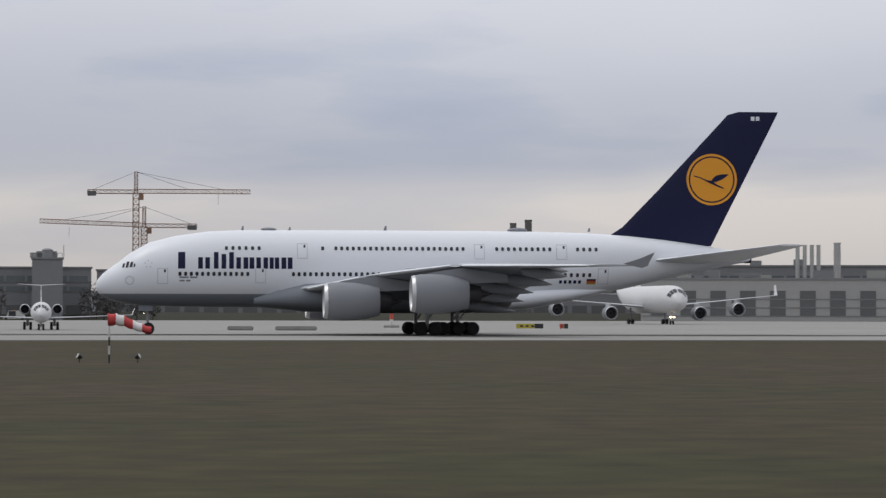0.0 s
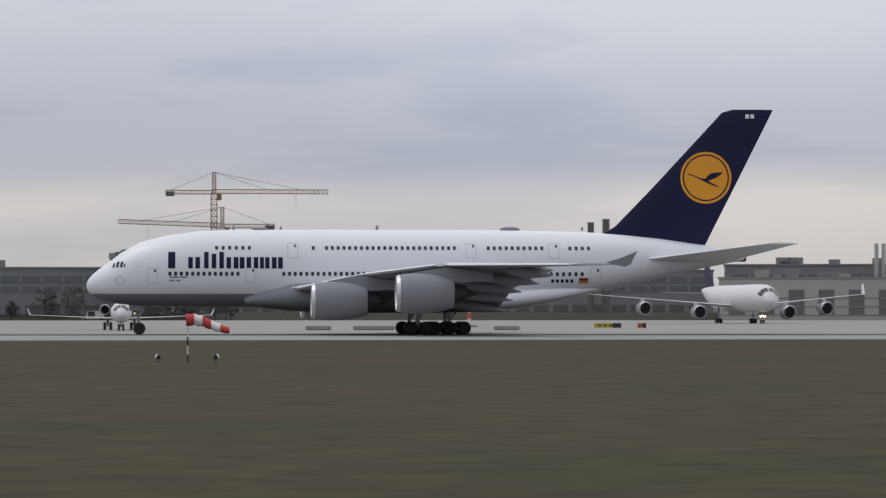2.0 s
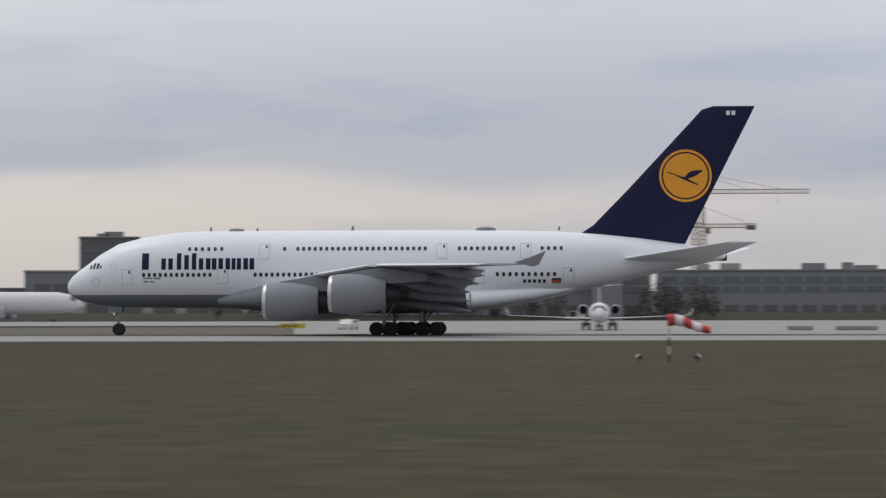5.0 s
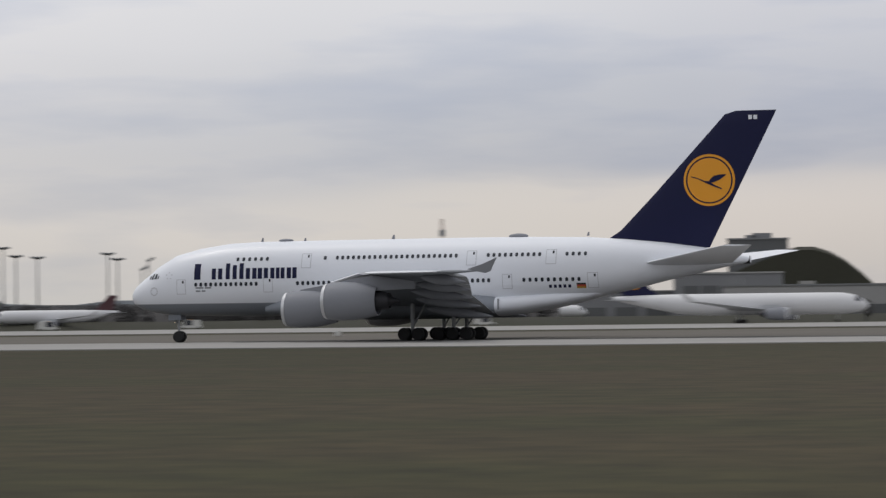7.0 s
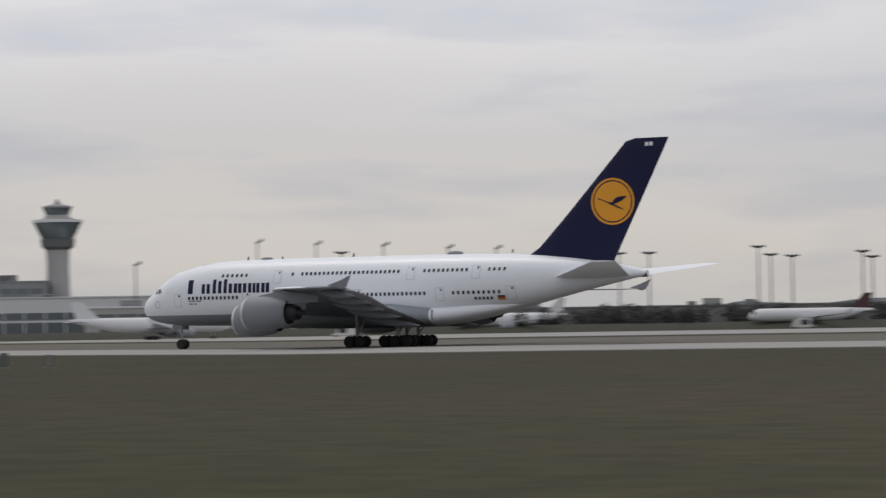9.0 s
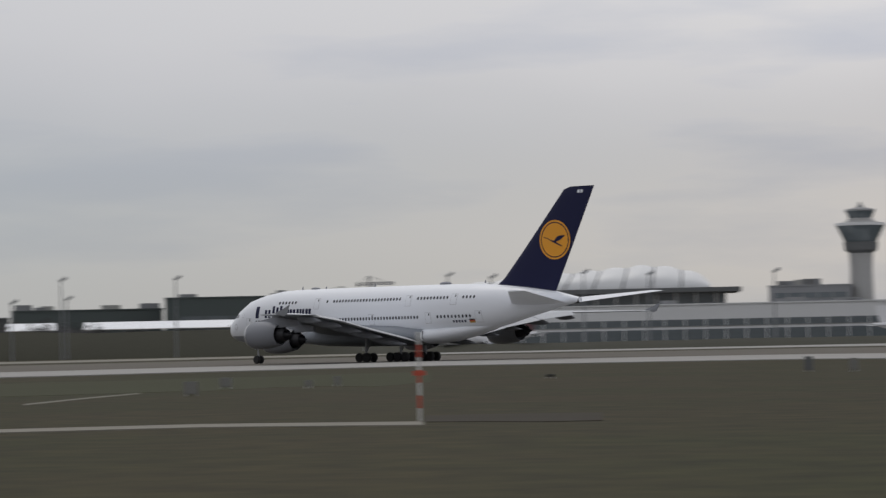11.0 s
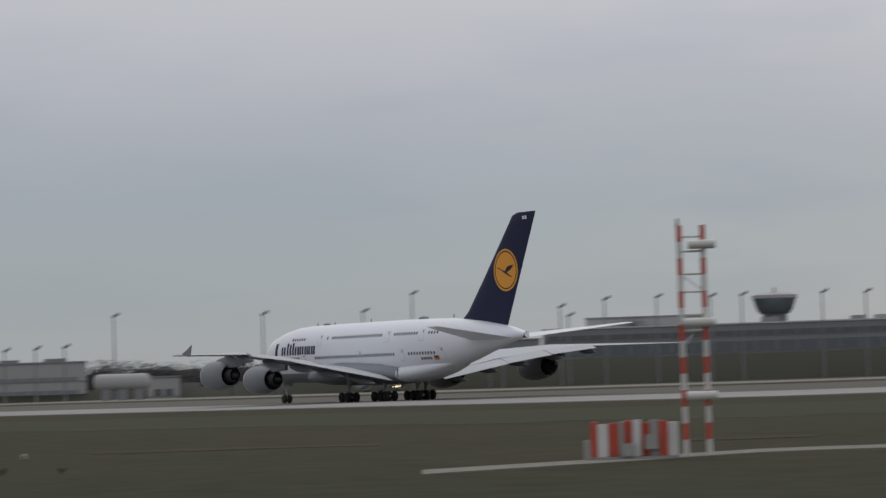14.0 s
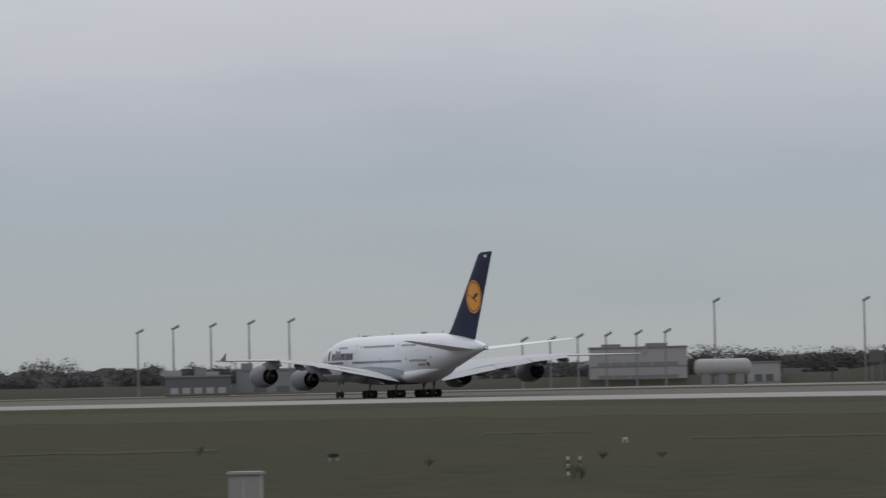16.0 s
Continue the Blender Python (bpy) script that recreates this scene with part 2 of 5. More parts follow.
def grass_material():
    """Late-winter grass: brown and green drifts, streaked, with mown bands."""
    m = material("winter_grass", (0.052, 0.0415, 0.0245), 0.95, 0, 0.2, 0.03, 1.3, tint=(0.044, 0.0375, 0.0195))
    n, l = m.node_tree.nodes, m.node_tree.links
    b = n["Principled BSDF"]
    b.inputs["Specular IOR Level"].default_value = 0.15
    old = b.inputs["Base Color"].links[0].from_socket
    tc = n.new("ShaderNodeTexCoord")
    mp = n.new("ShaderNodeMapping")
    mp.inputs["Scale"].default_value = (0.04, 0.055, 1)
    l.new(tc.outputs["Object"], mp.inputs[0])
    band = n.new("ShaderNodeTexNoise")
    band.inputs["Scale"].default_value, band.inputs["Detail"].default_value = 1.0, 6
    l.new(mp.outputs[0], band.inputs["Vector"])
    ramp = n.new("ShaderNodeValToRGB")
    ramp.color_ramp.elements[0].position, ramp.color_ramp.elements[0].color = 0.4, (1.05, 0.98, 0.96, 1)
    ramp.color_ramp.elements[1].position, ramp.color_ramp.elements[1].color = 0.6, (0.83, 0.93, 0.74, 1)
    l.new(band.outputs[0], ramp.inputs[0])
    mul_ = n.new("ShaderNodeMixRGB")
    mul_.blend_type = "MULTIPLY"
    mul_.inputs[0].default_value = 1.0
    l.new(old, mul_.inputs[1])
    l.new(ramp.outputs[0], mul_.inputs[2])
    tuft = n.new("ShaderNodeTexNoise")
    tuft.inputs["Scale"].default_value, tuft.inputs["Detail"].default_value = 0.5, 9
    l.new(tc.outputs["Object"], tuft.inputs["Vector"])
    r2 = n.new("ShaderNodeValToRGB")
    r2.color_ramp.elements[0].position, r2.color_ramp.elements[0].color = 0.3, (0.62, 0.62, 0.6, 1)
    r2.color_ramp.elements[1].position, r2.color_ramp.elements[1].color = 0.7, (1.22, 1.21, 1.16, 1)
    l.new(tuft.outputs[0], r2.inputs[0])
    m2 = n.new("ShaderNodeMixRGB")
    m2.blend_type = "MULTIPLY"
    m2.inputs[0].default_value = 1.0
    l.new(mul_.outputs[0], m2.inputs[1])
    l.new(r2.outputs[0], m2.inputs[2])
    # the turf is greener and darker in the west of the field
    sep, west, m3 = n.new("ShaderNodeSeparateXYZ"), n.new("ShaderNodeMapRange"), n.new("ShaderNodeMixRGB")
    l.new(tc.outputs["Object"], sep.inputs[0])
    l.new(sep.outputs["X"], west.inputs[0])
    west.inputs[1].default_value, west.inputs[2].default_value = -8.0, -75.0
    m3.blend_type = "MULTIPLY"
    l.new(west.outputs[0], m3.inputs[0])
    l.new(m2.outputs[0], m3.inputs[1])
    m3.inputs[2].default_value = (0.70, 0.75, 0.62, 1)
    # fresher turf near the fence, drier and browner towards the runway
    near, m4 = n.new("ShaderNodeMapRange"), n.new("ShaderNodeMixRGB")
    l.new(sep.outputs["Y"], near.inputs[0])
    near.inputs[1].default_value, near.inputs[2].default_value = 95.0, 40.0
    m4.blend_type = "MULTIPLY"
    l.new(near.outputs[0], m4.inputs[0])
    l.new(m3.outputs[0], m4.inputs[1])
    m4.inputs[2].default_value = (0.9, 0.98, 0.82, 1)
    l.new(m4.outputs[0], b.inputs["Base Color"])
    return m


M_GRASS = grass_material()
M_WOOD.node_tree.nodes["Principled BSDF"].inputs["Specular IOR Level"].default_value = 0.0
for matt in (M_WING, M_FLAP, M_BELLY, M_NACELLE, M_MOUND, M_SOIL, M_LUSH, M_WORN):
    matt.node_tree.nodes["Principled BSDF"].inputs["Specular IOR Level"].default_value = 0.15
for dull in (M_ASPHALT, M_CONCRETE, M_JETSHADE, M_ROADDIM):
    dull.node_tree.nodes["Principled BSDF"].inputs["Specular IOR Level"].default_value = 0.12


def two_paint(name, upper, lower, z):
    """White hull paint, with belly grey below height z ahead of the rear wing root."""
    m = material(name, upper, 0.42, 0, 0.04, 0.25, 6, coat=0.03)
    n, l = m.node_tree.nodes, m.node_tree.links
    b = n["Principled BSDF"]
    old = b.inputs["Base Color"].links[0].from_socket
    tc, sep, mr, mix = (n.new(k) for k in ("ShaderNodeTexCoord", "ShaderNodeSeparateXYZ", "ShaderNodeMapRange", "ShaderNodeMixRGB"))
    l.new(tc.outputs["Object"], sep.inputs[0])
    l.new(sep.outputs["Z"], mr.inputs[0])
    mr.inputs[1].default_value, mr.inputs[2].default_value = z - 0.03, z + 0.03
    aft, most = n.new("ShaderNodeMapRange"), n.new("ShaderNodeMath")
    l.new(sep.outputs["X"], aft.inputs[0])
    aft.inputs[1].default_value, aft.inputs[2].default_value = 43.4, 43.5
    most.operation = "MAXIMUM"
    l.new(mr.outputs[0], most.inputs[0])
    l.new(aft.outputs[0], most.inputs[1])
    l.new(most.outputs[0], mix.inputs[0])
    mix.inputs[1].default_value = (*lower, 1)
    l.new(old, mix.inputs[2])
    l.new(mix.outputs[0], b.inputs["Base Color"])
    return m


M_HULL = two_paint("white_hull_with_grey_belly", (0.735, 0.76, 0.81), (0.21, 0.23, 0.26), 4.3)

# ---- mesh helpers ----


def part(name, bm, mat, parent=None, label="", smooth=False):
    me = bpy.data.meshes.new(name)
    bmesh.ops.recalc_face_normals(bm, faces=bm.faces)
    if smooth:
        for f in bm.faces:
            f.smooth = True
    bm.to_mesh(me)
    bm.free()
    me.materials.append(mat)
    ob = new(name, me)
    if smooth:
        me.set_sharp_from_angle(angle=radians(40))
    if parent:
        ob.parent = parent
    return tagged(ob, label)


def shared(name, mesh, m, parent):
    ob = new(name, mesh)
    ob.parent = parent
    ob.matrix_basis = m
    return ob


def thing(name, label, category, m=None, group="", kind=""):
    ob = new(name)
    if m:
        ob.matrix_basis = m
    return tagged(ob, label, category, group, kind)


def loft(rings, bm=None, cap=True):
    bm = bm or bmesh.new()
    rows = [[bm.verts.new(p) for p in r] for r in rings]
    n = len(rows[0])
    for a, b in zip(rows, rows[1:]):
        for i in range(n):
            bm.faces.new((a[i], a[(i + 1) % n], b[(i + 1) % n], b[i]))
    if cap:
        bm.faces.new(rows[0][::-1])
        bm.faces.new(rows[-1])
    return bm


def box(x0, x1, y0, y1, z0, z1, bm=None, bevel=0.0):
    own = bmesh.new()
    v = [own.verts.new((x, y, z)) for x in (x0, x1) for y in (y0, y1) for z in (z0, z1)]
    for f in ((0, 1, 3, 2), (4, 6, 7, 5), (0, 4, 5, 1), (2, 3, 7, 6), (0, 2, 6, 4), (1, 5, 7, 3)):
        own.faces.new([v[i] for i in f])
    if bevel:
        bmesh.ops.bevel(own, geom=own.edges[:], offset=bevel, segments=2, affect="EDGES")
    if bm is None:
        return own
    me = bpy.data.meshes.new("tmp")
    own.to_mesh(me)
    own.free()
    bm.from_mesh(me)
    bpy.data.meshes.remove(me)
    return bm


def tube(a, b, r0, r1=None, n=8, bm=None):
    a, b = Vector(a), Vector(b)
    r1 = r0 if r1 is None else r1
    q = (b - a).to_track_quat("Z", "Y")
    ring = lambda c, r: [c + q @ Vector((r * math.cos(k * math.tau / n), r * math.sin(k * math.tau / n), 0)) for k in range(n)]
    return loft([ring(a, r0), ring(b, r1)], bm)


def turned(profile, axis_x=True, n=32, bm=None, cap=True):
    """A solid of revolution round the x axis (or z): rows of (place, radius)."""
    rings = []
    for p, r in profile:
        ring = []
        for k in range(n):
            c, s = math.cos(k * math.tau / n) * r, math.sin(k * math.tau / n) * r
            ring.append((p, c, s) if axis_x else (c, s, p))
        rings.append(ring)
    return loft(rings, bm, cap)


def aerofoil(stations, upright=False, n=10):
    """A wing loft: rows of (leading x, trailing x, span, height, thickness) and how far the trailing edge hangs below."""
    rings = []
    for xl, xt, y, z, th, *hang in stations:
        c = xt - xl
        up, lo = [], []
        for k in range(n + 1):
            u = 0.5 - 0.5 * math.cos(math.pi * k / n)
            h = th * 3.0 * (0.2969 * math.sqrt(u) - 0.126 * u - 0.3516 * u * u + 0.2843 * u ** 3 - 0.1015 * u ** 4) * 1.0
            up.append((xl + u * c, h + 0.004 * th))
            lo.append((xl + u * c, -h * 0.75 - 0.004 * th))
        pts = up + lo[-1:0:-1]
        tw = hang[0] / c if hang else 0.0
        rings.append([(x, h, z) if upright else (x, y, z + h - tw * (x - xl)) for x, h in pts])
    return loft(rings)


def wing_underside_shade(stations, n=12):
    """The panel that carries a wing's painted shade, a little proud of its underside."""
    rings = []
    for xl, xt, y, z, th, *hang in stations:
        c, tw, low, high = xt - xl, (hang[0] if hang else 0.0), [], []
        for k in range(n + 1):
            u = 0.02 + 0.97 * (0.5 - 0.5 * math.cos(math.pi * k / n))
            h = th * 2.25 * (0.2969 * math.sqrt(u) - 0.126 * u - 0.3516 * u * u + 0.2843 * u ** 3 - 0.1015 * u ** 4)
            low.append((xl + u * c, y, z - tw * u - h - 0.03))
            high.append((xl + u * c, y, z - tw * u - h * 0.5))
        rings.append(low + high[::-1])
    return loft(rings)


# ---- the big four-engined jet: nose at the origin, x runs aft, z up from the ground ----
HULL = [(0.0, 5.0, 5.3, 0.12), (0.1, 4.68, 5.62, 0.45), (0.3, 4.38, 5.95, 0.8), (0.7, 4.05, 6.4, 1.27), (1.3, 3.74, 6.9, 1.74), (2.2, 3.46, 7.52, 2.2),
        (3.5, 3.22, 8.55, 2.72), (5.6, 3.03, 9.75, 3.2), (8.35, 2.94, 10.45, 3.46), (11.8, 2.9, 10.95, 3.57), (15.0, 2.88, 11.1, 3.57),
        (25.0, 2.85, 11.14, 3.57), (40.0, 2.9, 11.14, 3.57), (46.0, 3.3, 11.1, 3.5), (52.7, 4.2, 10.95, 3.2), (57.0, 5.1, 10.65, 2.7),
        (61.0, 6.05, 10.25, 2.1), (66.3, 7.2, 9.5, 1.15), (69.0, 7.75, 8.9, 0.68), (70.4, 7.9, 8.55, 0.36)]
HX = [r[0] for r in HULL]


def hull_at(x):
    return [float(np.interp(x, HX, [r[k] for r in HULL])) for k in (1, 2, 3)]


def hull_y(x, z):
    """Half the hull's width at that place and height."""
    lo, hi, hw = hull_at(x)
    u = min(0.999, abs(z - (lo + hi) / 2) / ((hi - lo) / 2))
    return hw * (1 - u ** 2.2) ** (1 / 2.2)


def hull_ring(x, n=48):
    lo, hi, hw = hull_at(x)
    ring = []
    for k in range(n):
        a = k * math.tau / n
        c, s = math.cos(a), math.sin(a)
        ring.append((x, hw * math.copysign(abs(c) ** (2 / 2.2), c), (lo + hi) / 2 + (hi - lo) / 2 * math.copysign(abs(s) ** (2 / 2.2), s)))
    return ring


def skin(x0, x1, z0, z1, side=-1, lift=0.02, slant=0.0, bm=None, nx=2, nz=4):
    """A thin painted field lying on the hull."""
    bm = bm or bmesh.new()
    outer, inner = [], []
    for i in range(nx + 1):
        for j in range(nz + 1):
            z = z0 + (z1 - z0) * j / nz
            x = x0 + (x1 - x0) * i / nx + slant * (z - z0)
            y = hull_y(x, z)
            outer.append(bm.verts.new((x, side * (y + lift), z)))
            inner.append(bm.verts.new((x, side * (y - 0.05), z)))
    at = lambda i, j: i * (nz + 1) + j
    for i in range(nx):
        for j in range(nz):
            bm.faces.new([outer[q] for q in (at(i, j), at(i + 1, j), at(i + 1, j + 1), at(i, j + 1))])
    edge = [at(i, 0) for i in range(nx + 1)] + [at(nx, j) for j in range(1, nz + 1)] + [at(i, nz) for i in range(nx - 1, -1, -1)] + [at(0, j) for j in range(nz - 1, 0, -1)]
    for a, b in zip(edge, edge[1:] + edge[:1]):
        bm.faces.new((outer[a], inner[a], inner[b], outer[b]))
    return bm


def window_mesh():
    bm = box(-0.16, 0.16, -0.03, 0.03, -0.22, 0.22)
    bmesh.ops.bevel(bm, geom=[e for e in bm.edges if abs(e.verts[0].co.y - e.verts[1].co.y) > 0.03], offset=0.06, segments=2, affect="EDGES")
    me = bpy.data.meshes.new("cabin_window")
    bm.to_mesh(me)
    bm.free()
    me.materials.append(M_PANE)
    return me


def wheel(parent, x, y, z, r, w):
    t = turned([(-w / 2, r * 0.55), (-w / 2, r * 0.86), (-w * 0.36, r * 0.97), (-w * 0.15, r), (w * 0.15, r), (w * 0.36, r * 0.97), (w / 2, r * 0.86), (w / 2, r * 0.55)], n=24)
    wh = part("tyre", t, M_TYRE, parent, "black rubber tyre", True)
    wh.matrix_basis = pose(x, y, z, 0, 0, 90)
    rim = part("rim", turned([(-w * 0.42, r * 0.2), (-w * 0.3, r * 0.56), (w * 0.3, r * 0.56), (w * 0.42, r * 0.2)], n=16), M_RIM, wh, "grey metal rim", True)
    return wh


def nacelle(parent, x, y, z, length, r, label="pale grey engine nacelle with bare metal lip"):
    """Cowl with a hollow intake and outlet, metal lip, fan, core and plug."""
    L = length
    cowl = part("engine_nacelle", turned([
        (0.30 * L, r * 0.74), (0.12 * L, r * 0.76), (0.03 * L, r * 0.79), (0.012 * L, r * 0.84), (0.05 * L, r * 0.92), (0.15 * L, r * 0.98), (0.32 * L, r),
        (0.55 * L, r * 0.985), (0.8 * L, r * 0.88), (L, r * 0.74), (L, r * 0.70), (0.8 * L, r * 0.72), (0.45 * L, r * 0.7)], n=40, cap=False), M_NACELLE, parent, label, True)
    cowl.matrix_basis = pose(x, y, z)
    part("lip", turned([(0.035 * L, r * 0.785), (0.0, r * 0.82), (-0.012 * L, r * 0.86), (0.008 * L, r * 0.905), (0.055 * L, r * 0.935)], n=40, cap=False), M_ALU, cowl, "bare metal intake lip", True)
    part("fan", turned([(0.08 * L, 0.02), (0.16 * L, r * 0.24), (0.2 * L, r * 0.26), (0.24 * L, r * 0.75), (0.3 * L, r * 0.75)], n=32), M_DARK, cowl, "dark fan disc", True)
    part("core", turned([(0.5 * L, r * 0.69), (0.62 * L, r * 0.66), (0.9 * L, r * 0.56), (1.22 * L, r * 0.4), (1.2 * L, r * 0.36), (1.18 * L, r * 0.3), (1.42 * L, 0.04)], n=28), M_DARK, cowl, "dark hot exhaust core", True)
    return cowl


def gear_bogie(parent, name, x, y, wheels, r, top):
    leg = part(name, tube((x, y, r), (x, y, top), 0.19, 0.26, 12), M_STRUT, parent, "grey landing gear leg", True)
    n = wheels // 2
    span = 1.55 * (n - 1)
    part("bogie_beam", box(x - span / 2 - 0.1, x + span / 2 + 0.1, y - 0.16, y + 0.16, r - 0.14, r + 0.16, bevel=0.04), M_STRUT, leg)
    part("drag_brace", tube((x + 0.2, y, r + 1.0), (x + 1.6, y, top), 0.09), M_STRUT, leg, "", True)
    for k in range(n):
        for s in (-1, 1):
            wheel(leg, x - span / 2 + 1.55 * k, y + s * 0.68, r, r, 0.5)
    return leg


FIN = [(53.2, 66.0, 0, 9.6, 0.6), (56.3, 67.0, 0, 11.6, 0.95), (60.1, 69.0, 0, 15.5, 0.85), (66.7, 72.6, 0, 22.6, 0.5), (67.8, 73.2, 0, 23.8, 0.4), (69.0, 73.35, 0, 24.15, 0.12)]


def fin_y(x, z, s):
    """Where the fin's skin lies at that place, on side s."""
    zs = [f[3] for f in FIN]
    xl, xt, th = (float(np.interp(z, zs, [f[k] for f in FIN])) for k in (0, 1, 4))
    u = min(0.999, max(0.0, (x - xl) / (xt - xl)))
    h = th * 3.0 * (0.2969 * math.sqrt(u) - 0.126 * u - 0.3516 * u * u + 0.2843 * u ** 3 - 0.1015 * u ** 4)
    return h if s > 0 else -0.75 * h


def build_jet():
    jet = thing("four_engined_airliner", "large double-deck white airliner with dark blue fin on runway", "airliner")
    xs = sorted(set(HX + [float(v) for v in np.arange(13, 69, 2.0)] + [0.1, 0.45, 1.0, 1.7, 2.8, 4.5, 7.0]))
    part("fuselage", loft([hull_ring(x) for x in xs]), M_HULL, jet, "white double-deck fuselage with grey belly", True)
    # wing-body fairing
    rings = []
    for x, hw, lo, hi in ((16.6, 2.6, 3.0, 4.2), (19.0, 3.75, 2.75, 5.0), (22, 4.35, 2.45, 5.75), (28, 4.6, 2.3, 6.0), (38, 4.55, 2.3, 5.5), (43, 3.7, 2.5, 4.9), (46, 3.3, 2.8, 5.1), (50, 2.7, 3.5, 5.3), (53, 2.0, 4.2, 5.4), (56, 1.1, 5.1, 5.7)):
        rings.append([(x, hw * math.copysign(abs(math.cos(a)) ** 0.75, math.cos(a)), (lo + hi) / 2 + (hi - lo) / 2 * math.copysign(abs(math.sin(a)) ** 0.8, math.sin(a)))
                      for a in (k * math.tau / 32 for k in range(32))])
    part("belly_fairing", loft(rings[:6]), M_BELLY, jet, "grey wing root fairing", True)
    part("aft_fairing", loft(rings[5:]), M_WHITE, jet, "white rear end of the wing root fairing", True)
    for s in (-1, 1):
        part("fairing_seam", box(43.4, 43.52, s * 3.62 - 0.12, s * 3.62 + 0.12, 3.2, 4.4), M_FENCE, jet, "dark seam on the fairing")
    for s in (-1, 1):
        plan = [(20.4, 40.2, s * 2.6, 4.7, 2.6, 1.3), (22.3, 40.3, s * 5.0, 4.95, 2.3, 1.25), (28.0, 41.0, s * 14.3, 6.15, 1.4, 0.7), (35.3, 44.4, s * 25.7, 7.05, 0.9, 0.2), (47.0, 51.4, s * 39.6, 6.9, 0.32)]
        wing = part("wing", aerofoil(plan, n=12), M_WING, jet, "swept pale grey wing", True)
        # belly grey put here as painted shade on the wing's underside
        part("wing_underside_shade", wing_underside_shade(plan), M_BELLY, wing, "wing underside in belly grey, shade put into the colour", True)
        # slats in white, the bright edge highlight put into their colour
        part("slat", aerofoil([(22.0, 25.0, s * 5.6, 4.85, 0.75), (26.8, 29.2, s * 13.6, 5.95, 0.65)]), M_WHITE, wing, "leading edge slat, white to carry a painted highlight", True)
        part("slat", aerofoil([(28.5, 30.6, s * 16.0, 6.25, 0.6), (34.8, 36.6, s * 26.2, 7.0, 0.5)]), M_WHITE, wing, "leading edge slat, white to carry a painted highlight", True)
        part("slat", aerofoil([(35.8, 37.5, s * 27.6, 7.0, 0.45), (46.3, 47.8, s * 39.2, 6.88, 0.27)]), M_WHITE, wing, "leading edge slat, white to carry a painted highlight", True)
        # flaps lowered for the take-off roll
        for y0, y1, x0, x1, c0, c1, z0, z1, drop in ((4.2, 14.5, 39.5, 40.3, 3.8, 3.4, 3.5, 5.3, 11), (14.6, 20.8, 40.4, 42.3, 3.2, 2.8, 5.32, 6.25, 11), (20.88, 27.4, 42.4, 44.4, 2.7, 2.1, 6.26, 6.86, 10)):
            rg = []
            for y, x, c, z in ((y0, x0, c0, z0), (y1, x1, c1, z1)):
                d = math.sin(radians(drop)) * c
                e = math.cos(radians(drop)) * c
                rg.append([(x, s * y, z + 0.22), (x + e * 0.4, s * y, z - d * 0.32 + 0.2), (x + e, s * y, z - d + 0.03), (x + e, s * y, z - d), (x + e * 0.4, s * y, z - d * 0.4 - 0.12), (x, s * y, z - 0.12)])
            part("flap", loft(rg), M_FLAP, wing, "pale grey lowered flap", True)
        for y, x, z, ln in ((7.4, 36.5, 3.4, 7.4), (12.5, 36.8, 4.45, 7.2), (17.2, 37.6, 5.25, 6.8), (22.4, 39.6, 5.95, 6.0), (27.3, 41.6, 6.55, 4.8)):
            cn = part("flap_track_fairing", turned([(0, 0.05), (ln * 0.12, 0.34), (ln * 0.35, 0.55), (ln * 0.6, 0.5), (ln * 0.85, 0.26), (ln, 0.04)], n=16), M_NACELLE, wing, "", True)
            cn.matrix_basis = pose(x, s * y, z, 0, 7, 0)
        # wingtip fence
        fence = bmesh.new()
        prof = [(49.9, 7.05), (51.5, 7.55), (52.9, 8.15), (52.4, 7.2), (52.25, 6.85), (51.7, 6.65), (50.8, 6.85)]
        loft([[(x, s * (39.6 + 0.02 + 0.1 * (z - 7.0)), z) for x, z in prof], [(x, s * (39.74 + 0.1 * (z - 7.0)), z) for x, z in prof]], fence)
        part("wingtip_fence", fence, M_FENCE, wing, "grey upright wingtip fence")
        for y, x, z in ((14.9, 23.2, 3.5), (25.7, 31.1, 4.22)):
            nacelle(jet, x, s * y, z, 5.6, 1.97)
            py = [[(x + 1.6, s * y - 0.25, z + 1.7), (x + 1.6, s * y + 0.25, z + 1.7), (x + 1.6, s * y + 0.1, z + 2.05), (x + 1.6, s * y - 0.1, z + 2.05)],
                  [(x + 5.0, s * y - 0.4, z + 1.0), (x + 5.0, s * y + 0.4, z + 1.0), (x + 5.0, s * y + 0.3, z + 2.6), (x + 5.0, s * y - 0.3, z + 2.6)],
                  [(x + 9.5, s * y - 0.2, z + 1.2), (x + 9.5, s * y + 0.2, z + 1.2), (x + 9.5, s * y + 0.2, z + 1.9), (x + 9.5, s * y - 0.2, z + 1.9)]]
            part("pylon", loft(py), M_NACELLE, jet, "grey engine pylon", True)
        part("tailplane", aerofoil([(58.6, 68.6, s * 1.2, 7.9, 1.1), (70.2, 73.2, s * 15.1, 9.45, 0.3)]), M_WHITE, jet, "white swept tailplane", True)
        gear_bogie(jet, "wing_gear", 34.6, s * 6.2, 4, 0.7, 4.2)
        gear_bogie(jet, "body_gear", 38.2, s * 2.65, 6, 0.7, 3.6)
    # fin
    fin = part("fin", aerofoil(FIN, True), M_BLUE, jet, "dark blue tail fin", True)
